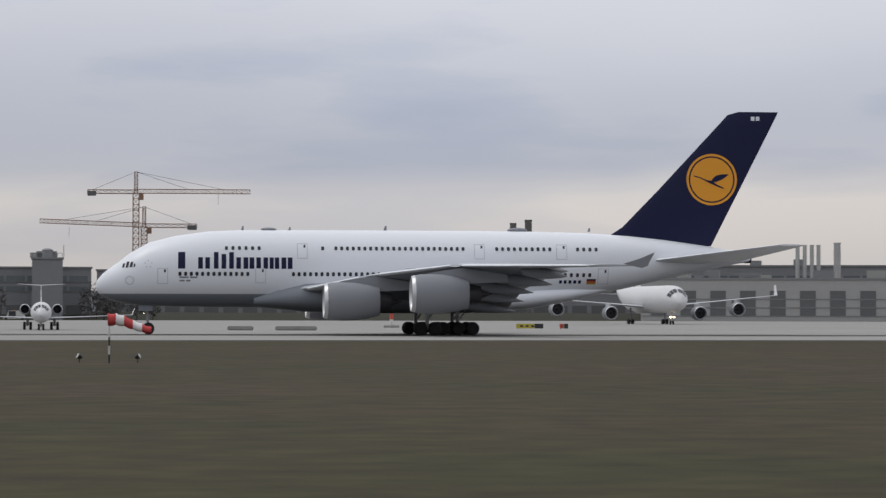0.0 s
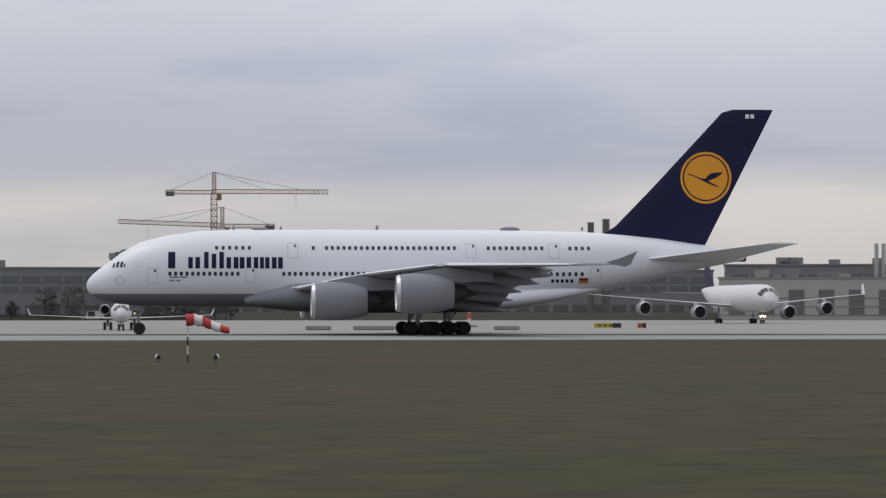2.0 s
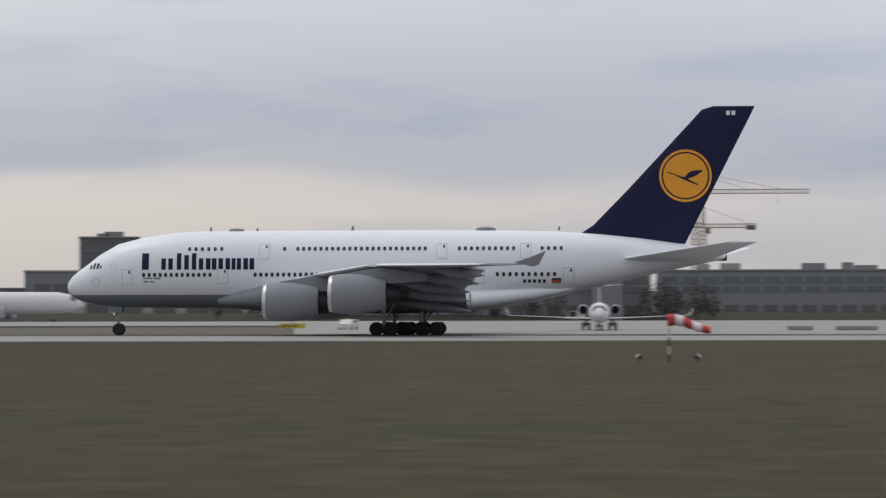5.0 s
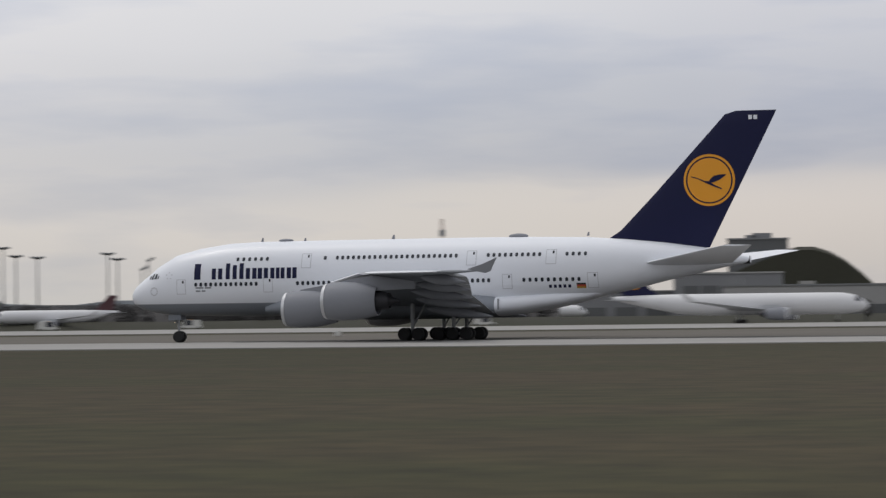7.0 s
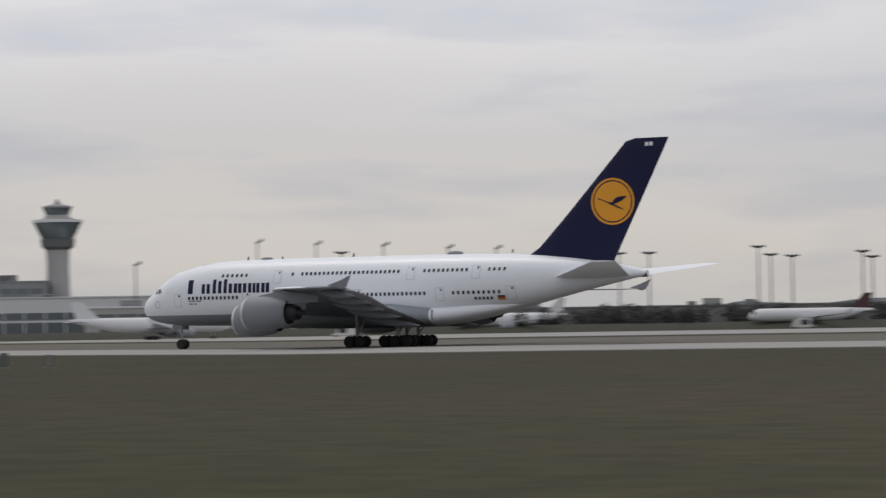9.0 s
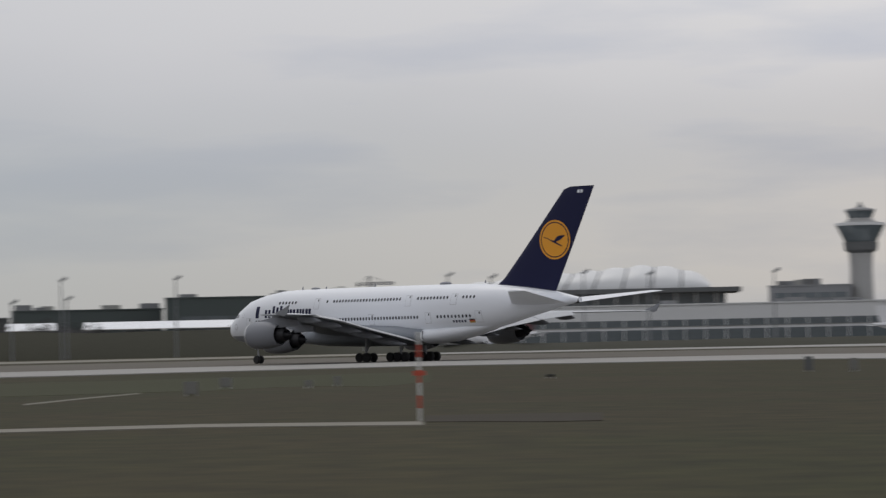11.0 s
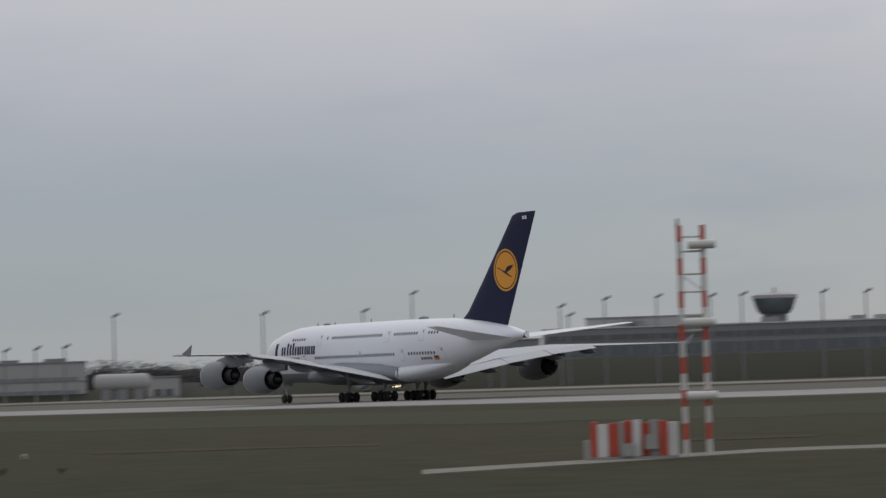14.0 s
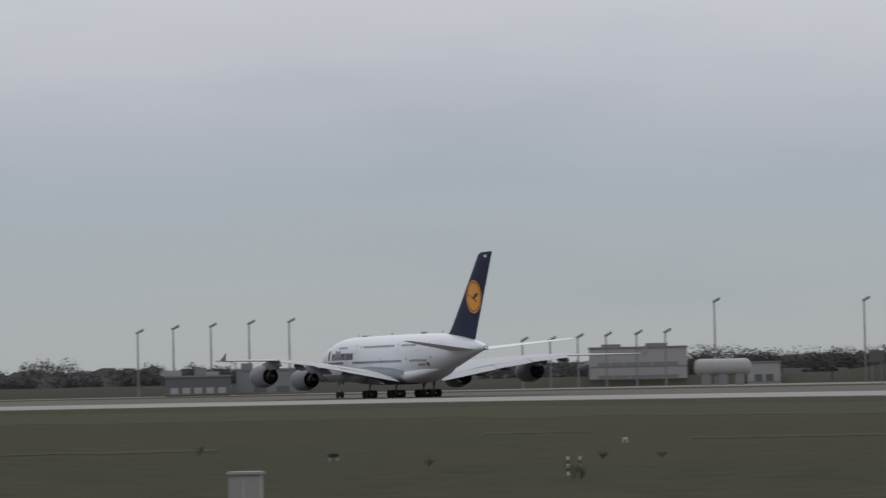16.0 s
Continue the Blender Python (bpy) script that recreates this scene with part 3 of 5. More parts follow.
    def disc(name, r0, r1, m_, lift, label):
        for s in (-1, 1):
            bm = bmesh.new()
            rows = []
            for q in range(7):
                rr = r0 + (r1 - r0) * q / 6
                row = []
                for k in range(48):
                    x, z = 66.05 + rr * math.cos(k * math.tau / 48), 16.8 + rr * math.sin(k * math.tau / 48)
                    row.append(bm.verts.new((x, fin_y(x, z, s) + s * lift, z)))
                rows.append(row)
            for u, v in zip(rows, rows[1:]):
                for k in range(48):
                    bm.faces.new((u[k], u[(k + 1) % 48], v[(k + 1) % 48], v[k]))
            part(name, bm, m_, fin, label)
    disc("emblem_ring", 2.52, 2.78, M_ORANGE, 0.03, "orange ring")
    disc("emblem_disc", 0.01, 2.36, M_ORANGE, 0.03, "orange disc")
    # the emblem: a plain slanting body with a raised wing
    for s in (-1, 1):
        for prof in ([(-2.0, 0.35), (-1.2, 0.12), (-0.3, -0.35), (0.6, -0.75), (1.3, -1.0), (1.35, -0.9), (0.5, -0.5), (0.0, -0.12), (-0.5, -0.08), (-1.2, 0.22), (-1.9, 0.43)],
                     [(-0.1, -0.3), (0.45, -0.25), (1.1, 0.0), (1.75, 0.45), (1.8, 0.6), (1.0, 0.55), (0.5, 0.45), (0.1, 0.1)]):
            pts = [(66.05 + u, 16.8 + v) for u, v in prof]
            part("emblem_figure", loft([[(x, fin_y(x, z, s) + s * d, z) for x, z in pts] for d in (0.02, 0.06)]), M_BLUE, fin, "dark blue plain figure")
        for k in range(2):
            x0 = 70.35 + k * 0.55
            bar = [(x0, 23.2), (x0 + 0.4, 23.2), (x0 + 0.4, 23.65), (x0, 23.65)]
            part("letter_bar", loft([[(x, fin_y(x, z, s) + s * d, z) for x, z in bar] for d in (-0.01, 0.03)]), M_WHITE, fin, "small white bar")
    # nose gear
    leg = part("nose_gear", tube((5.56, 0, 0.64), (5.3, 0, 3.3), 0.13, 0.17, 12), M_STRUT, jet, "grey nose gear leg", True)
    for s in (-1, 1):
        wheel(leg, 5.56, s * 0.42, 0.64, 0.64, 0.42)
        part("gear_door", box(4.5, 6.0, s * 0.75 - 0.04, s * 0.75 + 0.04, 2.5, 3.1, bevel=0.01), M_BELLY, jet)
        lamp = part("taxi_light", turned([(-0.03, 0.06), (0.0, 0.075)], n=12), M_LAMP, leg, "lit taxi light")
        lamp.matrix_basis = pose(5.1, s * 0.25, 2.25)
        part("lamp_housing", turned([(0.004, 0.1), (0.12, 0.09), (0.2, 0.03)], n=12), M_STRUT, lamp, "grey lamp housing")
    # auxiliary exhaust at the tail
    part("tail_exhaust", turned([(-0.5, 0.42), (0.25, 0.4), (0.27, 0.32), (0.1, 0.3)], n=20), M_DARK, jet, "dark tail exhaust", True).matrix_basis = pose(70.1, 0, 8.2)
    # cockpit panes
    for s in (-1, 1):
        for x0, x1, z0, z1 in ((2.75, 2.98, 7.05, 7.5), (3.1, 3.38, 7.05, 7.68), (3.52, 3.8, 7.08, 7.66), (3.92, 4.08, 7.1, 7.45)):
            part("cockpit_window", skin(x0, x1, z0, z1, s, 0.02, 0.25), M_PANE, jet, "dark cockpit pane")
    # cabin windows
    me = window_mesh()
    rows = [(13.66, 17.1, 6, 9.13), (23.8, 24.0, 1, 9.13), (25.2, 38.7, 23, 9.13), (42.3, 48.0, 10, 9.13), (51.0, 53.0, 4, 9.13),
            (8.8, 15.9, 13, 6.4), (20.7, 42.4, 37, 6.4), (46.3, 52.3, 10, 6.4)]
    for x0, x1, n, z in rows:
        for k in range(n):
            x = x0 + (x1 - x0) * k / max(1, n - 1)
            for s in (-1, 1):
                y, dy = hull_y(x, z), hull_y(x, z + 0.2) - hull_y(x, z - 0.2)
                shared("cabin_window", me, pose(x, s * y, z, s * -math.degrees(math.atan2(-dy, 0.4)) * -1, 0, 0), jet)
    # doors: a thin seam round a white leaf
    for x, z0, z1, w in ((6.45, 5.35, 7.0, 1.1), (16.7, 5.45, 7.05, 1.1), (32.6, 5.45, 7.05, 1.1), (43.9, 5.45, 7.05, 1.1), (53.2, 5.45, 7.1, 1.15), (21.1, 8.05, 9.65, 1.1), (39.9, 8.05, 9.65, 1.1), (48.7, 8.05, 9.65, 1.15)):
        for s in (-1, 1):
            d = part("cabin_door", skin(x, x + w, z0, z1, s, 0.014), M_SEAM, jet, "white cabin door with grey seam")
            part("door_leaf", skin(x + 0.06, x + w - 0.06, z0 + 0.06, z1 - 0.06, s, 0.026), M_WHITE, d)
            part("door_window", skin(x + w * 0.62, x + w * 0.8, z1 - 0.45, z1 - 0.15, s, 0.035), M_PANE, d)
    # airline title: plain dark blue blocks of the letters' widths and heights
    for s in (-1, 1):
        for x0, w, hi in TITLE:
            part("title_bar", skin(8.6 + x0, 8.6 + x0 + w, 6.95, hi, s, 0.02), M_BLUE, jet, "plain dark blue upright bar")
        for k, (x0, x1) in enumerate(((8.75, 9.7), (9.85, 10.6), (8.75, 9.3), (9.45, 9.9))):
            z = 5.95 if k < 2 else 5.6
            part("small_bar", skin(x0, x1, z, z + 0.17, s, 0.02), M_FENCE, jet, "small grey bar")
        for k in range(5):
            part("registration_bar", skin(49.0 + k * 0.52, 49.3 + k * 0.52, 5.5, 5.84, s, 0.02), M_BLUE, jet, "dark blue bar")
        for k, mm in enumerate((M_GOLD, M_RED, M_BLACK)):
            part("flag_stripe", skin(52.0, 53.0, 5.42 + k * 0.19, 5.61 + k * 0.19, s, 0.02), mm, jet, "flag stripe")
        # star and round emblem by the nose
        for k in range(5):
            a = radians(90 + 72 * k)
            part("star_ray", skin(5.5 + 0.36 * math.cos(a) - 0.06, 5.5 + 0.36 * math.cos(a) + 0.06, 7.42 + 0.36 * math.sin(a) - 0.06, 7.42 + 0.36 * math.sin(a) + 0.06, s, 0.02), M_SEAM, jet)
        for k in range(14):
            xe, ze = 3.55 + 0.42 * math.cos(k * math.tau / 14), 5.7 + 0.42 * math.sin(k * math.tau / 14)
            part("nose_ring", skin(xe - 0.07, xe + 0.07, ze - 0.06, ze + 0.06, s, 0.02, nx=1, nz=1), M_SEAM, jet)
    # aerials and domes on the crown
    for x, ln, h in ((15.3, 0.3, 0.35), (20.3, 0.3, 0.25), (30.5, 0.35, 0.4), (52.5, 0.3, 0.3)):
        part("aerial", loft([[(x, -0.04, 11.1), (x + ln, -0.04, 11.1), (x + ln, 0.04, 11.1), (x, 0.04, 11.1)], [(x + 0.15, -0.02, 11.2 + h), (x + ln, -0.02, 11.2 + h), (x + ln, 0.02, 11.2 + h), (x + 0.15, 0.02, 11.2 + h)]]), M_NACELLE, jet)
    for x, ln, h in ((17.4, 1.7, 0.2), (43.8, 2.2, 0.3)):
        dm = bmesh.new()
        bmesh.ops.create_icosphere(dm, subdivisions=3, radius=1.0)
        d = part("antenna_dome", dm, M_NACELLE, jet, "pale grey low dome", True)
        d.matrix_basis = pose(x + ln / 2, 0, 11.2) @ Matrix.Diagonal((ln / 2, 0.5, h, 1))
    return jet


# start, width and top of each upright bar of the airline title
TITLE = [(0.0, 0.75, 8.7), (2.1, 0.48, 8.15), (2.85, 0.48, 8.15), (3.75, 0.48, 8.7), (4.55, 0.48, 8.5), (5.35, 0.48, 8.7), (6.1, 0.48, 8.15), (6.85, 0.5, 8.15),
         (7.48, 0.5, 8.15), (8.2, 0.48, 8.15), (8.95, 0.48, 8.15), (9.6, 0.42, 8.15), (10.15, 0.45, 8.15), (10.85, 0.5, 8.15), (11.5, 0.5, 8.15)]
jet = build_jet()

# ---- ground ----


def spot(az, r):
    """A place on the ground, by its bearing (degrees to the left of north) and distance from the eye."""
    return -r * math.sin(radians(az)), r * math.cos(radians(az))


def rise(el, r):
    return EYE[2] + r * math.tan(radians(el))


def facing(az, r, z=0.0):
    """A pose at a bearing, its x axis to the right and its y axis away from the eye."""
    return pose(*spot(az, r), z, 0, 0, az)


gb = bmesh.new()
rg = [[gb.verts.new((r * math.sin(k * math.tau / 72), r * math.cos(k * math.tau / 72), -0.08)) for k in range(72)] for r in (40, 200, 700, 2000, 4800)]
gb.faces.new(rg[0])
for a, b in zip(rg, rg[1:]):
    for k in range(72):
        gb.faces.new((a[k], a[(k + 1) % 72], b[(k + 1) % 72], b[k]))
tagged(part("ground", gb, M_GRASS), "flat airfield of brown-green late-winter grass", "grass", kind="structure")

EDGE = [(-40, 335), (-20, 290), (-6, 271), (4, 264), (16, 266), (24, 279), (33.25, 297), (38.25, 345), (45.25, 357), (52.25, 322), (59.25, 308), (64.25, 325), (68.25, 352), (76.25, 402), (86.25, 430), (102.25, 470)]


def edge(az):
    return float(np.interp(az, [e[0] for e in EDGE], [e[1] for e in EDGE]))


def band(name, a0, a1, near, far, z, mat, label, category):
    """A paved strip, from near(az) to far(az) metres away, with a real thickness."""
    bm = bmesh.new()
    n = max(2, int((a1 - a0) / 1.0))
    rings = []
    for k in range(n + 1):
        az = a0 + (a1 - a0) * k / n
        (xa, ya), (xb, yb) = spot(az, near(az)), spot(az, far(az))
        rings.append([(xa, ya, z), (xb, yb, z), (xb, yb, -0.3), (xa, ya, -0.3)])
    return tagged(part(name, loft(rings, bm), mat), label, category, kind="structure")


band("runway_shoulder", -40, 100, edge, lambda a: edge(a) * 1.26, 0.0, M_CONCRETE, "pale concrete strip along the runway", "runway")
band("runway", 7, 100, lambda a: edge(a) * 1.26 + 0.02, lambda a: edge(a) * 1.9, -0.004, M_ASPHALT, "dark brownish runway asphalt", "runway")
band("taxiway", 45.02, 100, lambda a: edge(a) * 2.2, lambda a: edge(a) * 2.7, -0.004, M_ROADDIM, "narrow dim far taxiway", "taxiway")
band("taxiway", 7, 45, lambda a: edge(a) * 2.15, lambda a: edge(a) * 3.1, -0.004, M_CONCRETE, "pale concrete taxiway", "taxiway")
band("apron", -40, 6.98, lambda a: edge(a) * 1.26 + 0.02, lambda a: edge(a) * 3.2, -0.004, M_CONCRETE, "wide pale concrete apron", "apron")
# the shade beneath the rolling jet, put down as a dark strip
band("jet_shade_strip", -30, 20, lambda a: 318 / math.cos(radians(a)), lambda a: 337 / math.cos(radians(a)), 0.012, M_JETSHADE, "dark strip painted for the jet's shade on the runway", "tyre marks")
ROAD = [(45.15, 97), (49.25, 100), (54.25, 99), (59.25, 98), (62.25, 91), (65.75, 85)]


def road_r(az):
    return float(np.interp(az, [e[0] for e in ROAD], [e[1] for e in ROAD]))


band("service_road", 45.15, 65.75, road_r, lambda a: road_r(a) + 4.2, -0.05, M_ROADDIM, "narrow dim concrete service road in grass", "road")

band("mown_track", 50.35, 52.45, lambda a: 181 - (a - 50.35) * 14.5, lambda a: 184 - (a - 50.35) * 14.5, -0.055, M_ROADDIM, "faint pale wheel track across the grass", "track")
band("lush_grass", 45, 88, lambda a: edge(a) * (0.56 + 0.05 * noise.noise((a * 0.9, 2.0, 0))), lambda a: edge(a) * (0.8 + 0.06 * noise.noise((a * 0.7, 5.0, 0))), -0.07, M_LUSH, "strip of fresher green grass beside the runway", "grass")
for a0_, a1_, r_ in ((66.5, 71.8, 128), (80.5, 86.5, 124), (73.6, 75.6, 150), (58.5, 61.2, 118)):
    band("worn_strip", a0_, a1_, lambda a: r_ + 3 * noise.noise((a * 1.3, r_, 0)), lambda a: r_ + 4 + 4 * noise.noise((a * 1.7, r_ + 9, 0)), -0.06, M_WORN, "brown worn strip of dead grass", "grass")
band("bare_soil", 41.85, 45.13, lambda a: 99.5 + 1.5 * math.sin(a * 7), lambda a: 108 + 2.2 * math.sin(a * 11 + 1), -0.06, M_SOIL, "dark bare soil beyond the end of the service road", "soil")

# ---- other aircraft: nose at the origin, x runs aft ----


def airliner(name, label, m, length, radius, half_span, engines, fin_mat, clear=2.0, t_tail=False, dihedral=0.09, lights=False, group=""):
    ob = thing(name, label, "airliner", m, group)
    L, R = length, radius
    zc = clear + R
    rings = []
    for u, k, dz in ((0, 0.04, -0.25), (0.008, 0.3, -0.2), (0.025, 0.58, -0.12), (0.055, 0.83, -0.05), (0.1, 0.98, 0), (0.2, 1, 0), (0.62, 1, 0), (0.74, 0.9, 0.1), (0.86, 0.6, 0.36), (0.95, 0.32, 0.58), (1, 0.12, 0.7)):
        rings.append([(u * L, R * k * math.cos(a), zc + R * dz + R * k * math.sin(a)) for a in (q * math.tau / 24 for q in range(24))])
    part("fuselage", loft(rings), M_OLDWHITE, ob, "white tube fuselage", True)
    wx = 0.36 * L
    c = 0.15 * L
    for s in (-1, 1):
        y1 = s * half_span
        wing = part("wing", aerofoil([(wx, wx + c * 1.15, 0, zc - R * 0.6, R * 0.42), (wx + 0.62 * half_span * 0.36, wx + c * 1.2, y1 * 0.36, zc - R * 0.6 + dihedral * half_span * 0.36, R * 0.22), (wx + half_span * 0.6, wx + half_span * 0.6 + c * 0.26, y1, zc - R * 0.6 + dihedral * half_span, R * 0.09)], n=8), M_FLAP, ob, "pale grey swept wing", True)
        tx, tz = wx + half_span * 0.6, zc - R * 0.6 + dihedral * half_span
        part("winglet", loft([[(tx, y1, tz - 0.05), (tx + c * 0.26, y1, tz - 0.05), (tx + c * 0.26, y1 + s * 0.12, tz), (tx, y1 + s * 0.12, tz)],
                              [(tx + c * 0.3, y1 + s * 0.45, tz + half_span * 0.075), (tx + c * 0.42, y1 + s * 0.45, tz + half_span * 0.075), (tx + c * 0.42, y1 + s * 0.52, tz + half_span * 0.075), (tx + c * 0.3, y1 + s * 0.52, tz + half_span * 0.075)]]), M_OLDWHITE, wing, "white upswept winglet")
        hz = zc + R * 2.7 if t_tail else zc + R * 0.45
        part("tailplane", aerofoil([(L * (0.93 if t_tail else 0.88), L * 0.99, 0, hz, 0.3), (L * 0.985, L * 1.02, s * half_span * (0.27 if t_tail else 0.3), hz + 0.2, 0.1)], n=6), M_FLAP, ob, "pale grey tailplane", True)
        for ex, ey, ez, el, er in engines:
            nacelle(ob, ex, s * ey, ez, el, er, "white engine nacelle with dark intake")
            if not t_tail:
                part("pylon", box(ex + el * 0.35, ex + el * 1.2, s * ey - 0.15, s * ey + 0.15, ez + er * 0.7, ez + er * 1.35, bevel=0.03), M_FLAP, ob)
            else:
                part("pylon", box(ex + el * 0.25, ex + el * 0.8, min(s * R * 0.8, s * ey), max(s * R * 0.8, s * ey), ez - 0.12, ez + 0.12, bevel=0.03), M_OLDWHITE, ob)
        leg = part("main_gear", tube((wx + c * 0.9, s * R * 1.3, 0.5), (wx + c * 0.9, s * R * 1.3, zc - R * 0.6), 0.16, 0.2), M_STRUT, ob, "grey main gear leg", True)
        for dx in ((-0.6, 0.6) if length > 40 else (0,)):
            for dy in (-0.4, 0.4):
                wheel(leg, wx + c * 0.9 + dx, s * R * 1.3 + dy, 0.52, 0.52, 0.36)
        for a0, a1 in ((5, 24), (27, 45), (48, 66)):
            nose = lambda u, k, dz, a: (u * L - 0.05, s * R * k * 1.04 * math.sin(radians(a)), zc + R * dz + R * k * 1.04 * math.cos(radians(a)))
            ring0 = [nose(0.027, 0.6, -0.12, a) for a in (a0, a1)] + [nose(0.047, 0.78, -0.065, a) for a in (a1, a0)]
            part("cockpit_window", loft([ring0, [(x + 0.15, y * 0.95, z_ - 0.08) for x, y, z_ in ring0]]), M_PANE, ob, "dark cockpit pane")
    fh = R * (2.7 if t_tail else 3.1)
    part("fin", aerofoil([(0.80 * L, 0.955 * L, 0, zc + R * 0.6, 0.35), (0.925 * L, 0.99 * L, 0, zc + fh, 0.15)], True), fin_mat, ob, "upright tail fin", True)
    leg = part("nose_gear", tube((0.12 * L, 0, 0.42), (0.12 * L, 0, zc - R * 0.8), 0.11), M_STRUT, ob, "grey nose gear leg", True)
    for s in (-1, 1):
        wheel(leg, 0.12 * L, s * 0.28, 0.42, 0.42, 0.28)
        if lights:
            bm = bmesh.new()
            bmesh.ops.create_icosphere(bm, subdivisions=2, radius=0.2)
            part("landing_light", bm, M_LAMP, leg, "lit landing light", True).matrix_basis = pose(0.115 * L, s * 0.35, 1.5)
    return ob


FOUR = [(22.5, 9.4, 2.3, 5.0, 1.5), (30.0, 19.3, 3.1, 5.0, 1.5)]
WIDE = [(19.5, 9.0, 2.4, 5.6, 1.7)]
TWIN = [(13.0, 5.75, 1.75, 4.2, 1.15)]
REAR = [(21.5, 2.15, 2.7, 3.9, 0.72)]
quad = airliner("quad_jet", "white four-engined airliner taxiing with lit nose lights", facing(-10.21, 700), 63.0, 2.82, 30.1, FOUR, M_BLUE, 2.3, lights=True)
rjet = airliner("regional_jet", "small white rear-engined jet with T-tail facing the runway", facing(1.3, 446) @ pose(0, 0, 0, 0, 0, 90), 32.5, 1.35, 11.9, REAR, M_OLDWHITE, 0.95, True, 0.04)
roller = airliner("rolling_airliner", "white twin-engined airliner with dark blue fin rolling along the taxiway", pose(-265, 790, 0, 0, 0, 183), 66.0, 2.8, 27.0, WIDE, M_BLUE, 2.1)
part("fin_disc", tube((60.4, -0.22, 10.3), (60.4, 0.22, 10.3), 1.35, n=28), M_ORANGE, roller, "orange disc on the fin")
airliner("parked_airliner", "white twin-engined airliner parked before low sheds", facing(13.5, 970) @ pose(0, 0, 0, 0, 0, 170), 37.5, 1.98, 17.0, TWIN, M_OLDWHITE, 1.9, group="parked airliners")
airliner("parked_airliner", "white twin-engined airliner with dark red fin on apron", facing(24.4, 900) @ pose(0, 0, 0, 0, 0, 15), 37.5, 1.98, 17.0, TWIN, M_MAROON, 1.9, group="parked airliners")
airliner("parked_airliner", "white twin-engined airliner parked at far apron", facing(29.85, 900) @ pose(0, 0, 0, 0, 0, 25), 37.5, 1.98, 17.0, TWIN, M_OLDWHITE, 1.9, group="parked airliners")
airliner("parked_airliner", "white twin-engined airliner standing before the terminal", facing(33.9, 820) @ pose(0, 0, 0, 0, 0, 200), 44.5, 1.98, 17.0, TWIN, M_OLDWHITE, 1.9, group="parked airliners")
airliner("parked_airliner", "white twin-engined airliner with dark red fin by the forum", facing(44.85, 900) @ pose(0, 0, 0, 0, 0, 38), 37.5, 1.98, 17.0, TWIN, M_MAROON, 1.9, group="parked airliners")
mover = airliner("taxiing_airliner", "white twin-engined airliner taxiing with lit lights", facing(66.85, 900), 37.5, 1.98, 17.0, TWIN, M_OLDWHITE, 1.9, lights=True)

# ---- windsock ----


def windsock():
    ob = thing("windsock", "red and white striped windsock on a short banded pole", "windsock", facing(0.07, 153, -0.08))
    for k in range(4):
        part("pole", tube((0, 0, 0.42 * k), (0, 0, 0.42 * (k + 1)), 0.045, n=10), M_BLACK if k % 2 == 0 else M_SIGNWHITE, ob, "banded pole", True)
    part("swivel", tube((0, 0, 1.68), (0, 0, 2.42), 0.025), M_STEEL, ob)
    path = [(-0.08, 2.16, 0.30), (0.32, 2.17, 0.28), (0.72, 2.08, 0.26), (1.15, 1.88, 0.23), (1.6, 1.72, 0.2), (2.05, 1.62, 0.16)]
    for k in range(5):
        (xa, za, ra), (xb, zb, rb) = path[k], path[k + 1]
        bm = bmesh.new()
        rings = []
        for u in (0, 0.33, 0.66, 1):
            x, z, r = xa + (xb - xa) * u, za + (zb - za) * u, ra + (rb - ra) * u
            sag = 0.05 * math.sin(u * math.pi)
            rings.append([(x, r * math.cos(a) * 0.9, z - sag + r * math.sin(a) * (1 + 0.06 * math.sin(3 * a + k))) for a in (q * math.tau / 20 for q in range(20))])
        loft(rings, bm, cap=(k == 4))
        part("sock_band", bm, M_REDCLOTH if k % 2 == 0 else M_WHITECLOTH, ob, "red cloth band" if k % 2 == 0 else "white cloth band", True)
    return ob


windsock()


def ground_light(az, r, turn=0):
    ob = thing("ground_floodlight", "small black floodlight on a short stake in grass", "floodlight", facing(az, r, -0.08) @ pose(0, 0, 0, 0, 0, turn), "windsock floodlights")
    part("stake", tube((0, 0, 0), (0, 0, 0.24), 0.03), M_BLACK, ob)
    part("lamp_head", turned([(-0.14, 0.05), (-0.05, 0.11), (0.1, 0.14), (0.1, 0.1)], n=14), M_BLACK, ob, "", True).matrix_basis = pose(0, 0, 0.3, 0, -25, 0)
    part("lens", turned([(0.08, 0.1), (0.11, 0.12)], n=14), M_SIGNWHITE, ob, "white lens").matrix_basis = pose(0, 0, 0.3, 0, -25, 0)


ground_light(0.61, 154, 200)
ground_light(-0.45, 154, -20)

# ---- red and white things in the grass ----


def banded(parent, x, y, z0, z1, r, n, first=0):
    h = (z1 - z0) / n
    for k in range(n):
        part("post_band", tube((x, y, z0 + h * k), (x, y, z0 + h * (k + 1)), r, n=10), M_SIGNWHITE if (k + first) % 2 == 0 else M_RED, parent, "white band" if (k + first) % 2 == 0 else "red band", True)


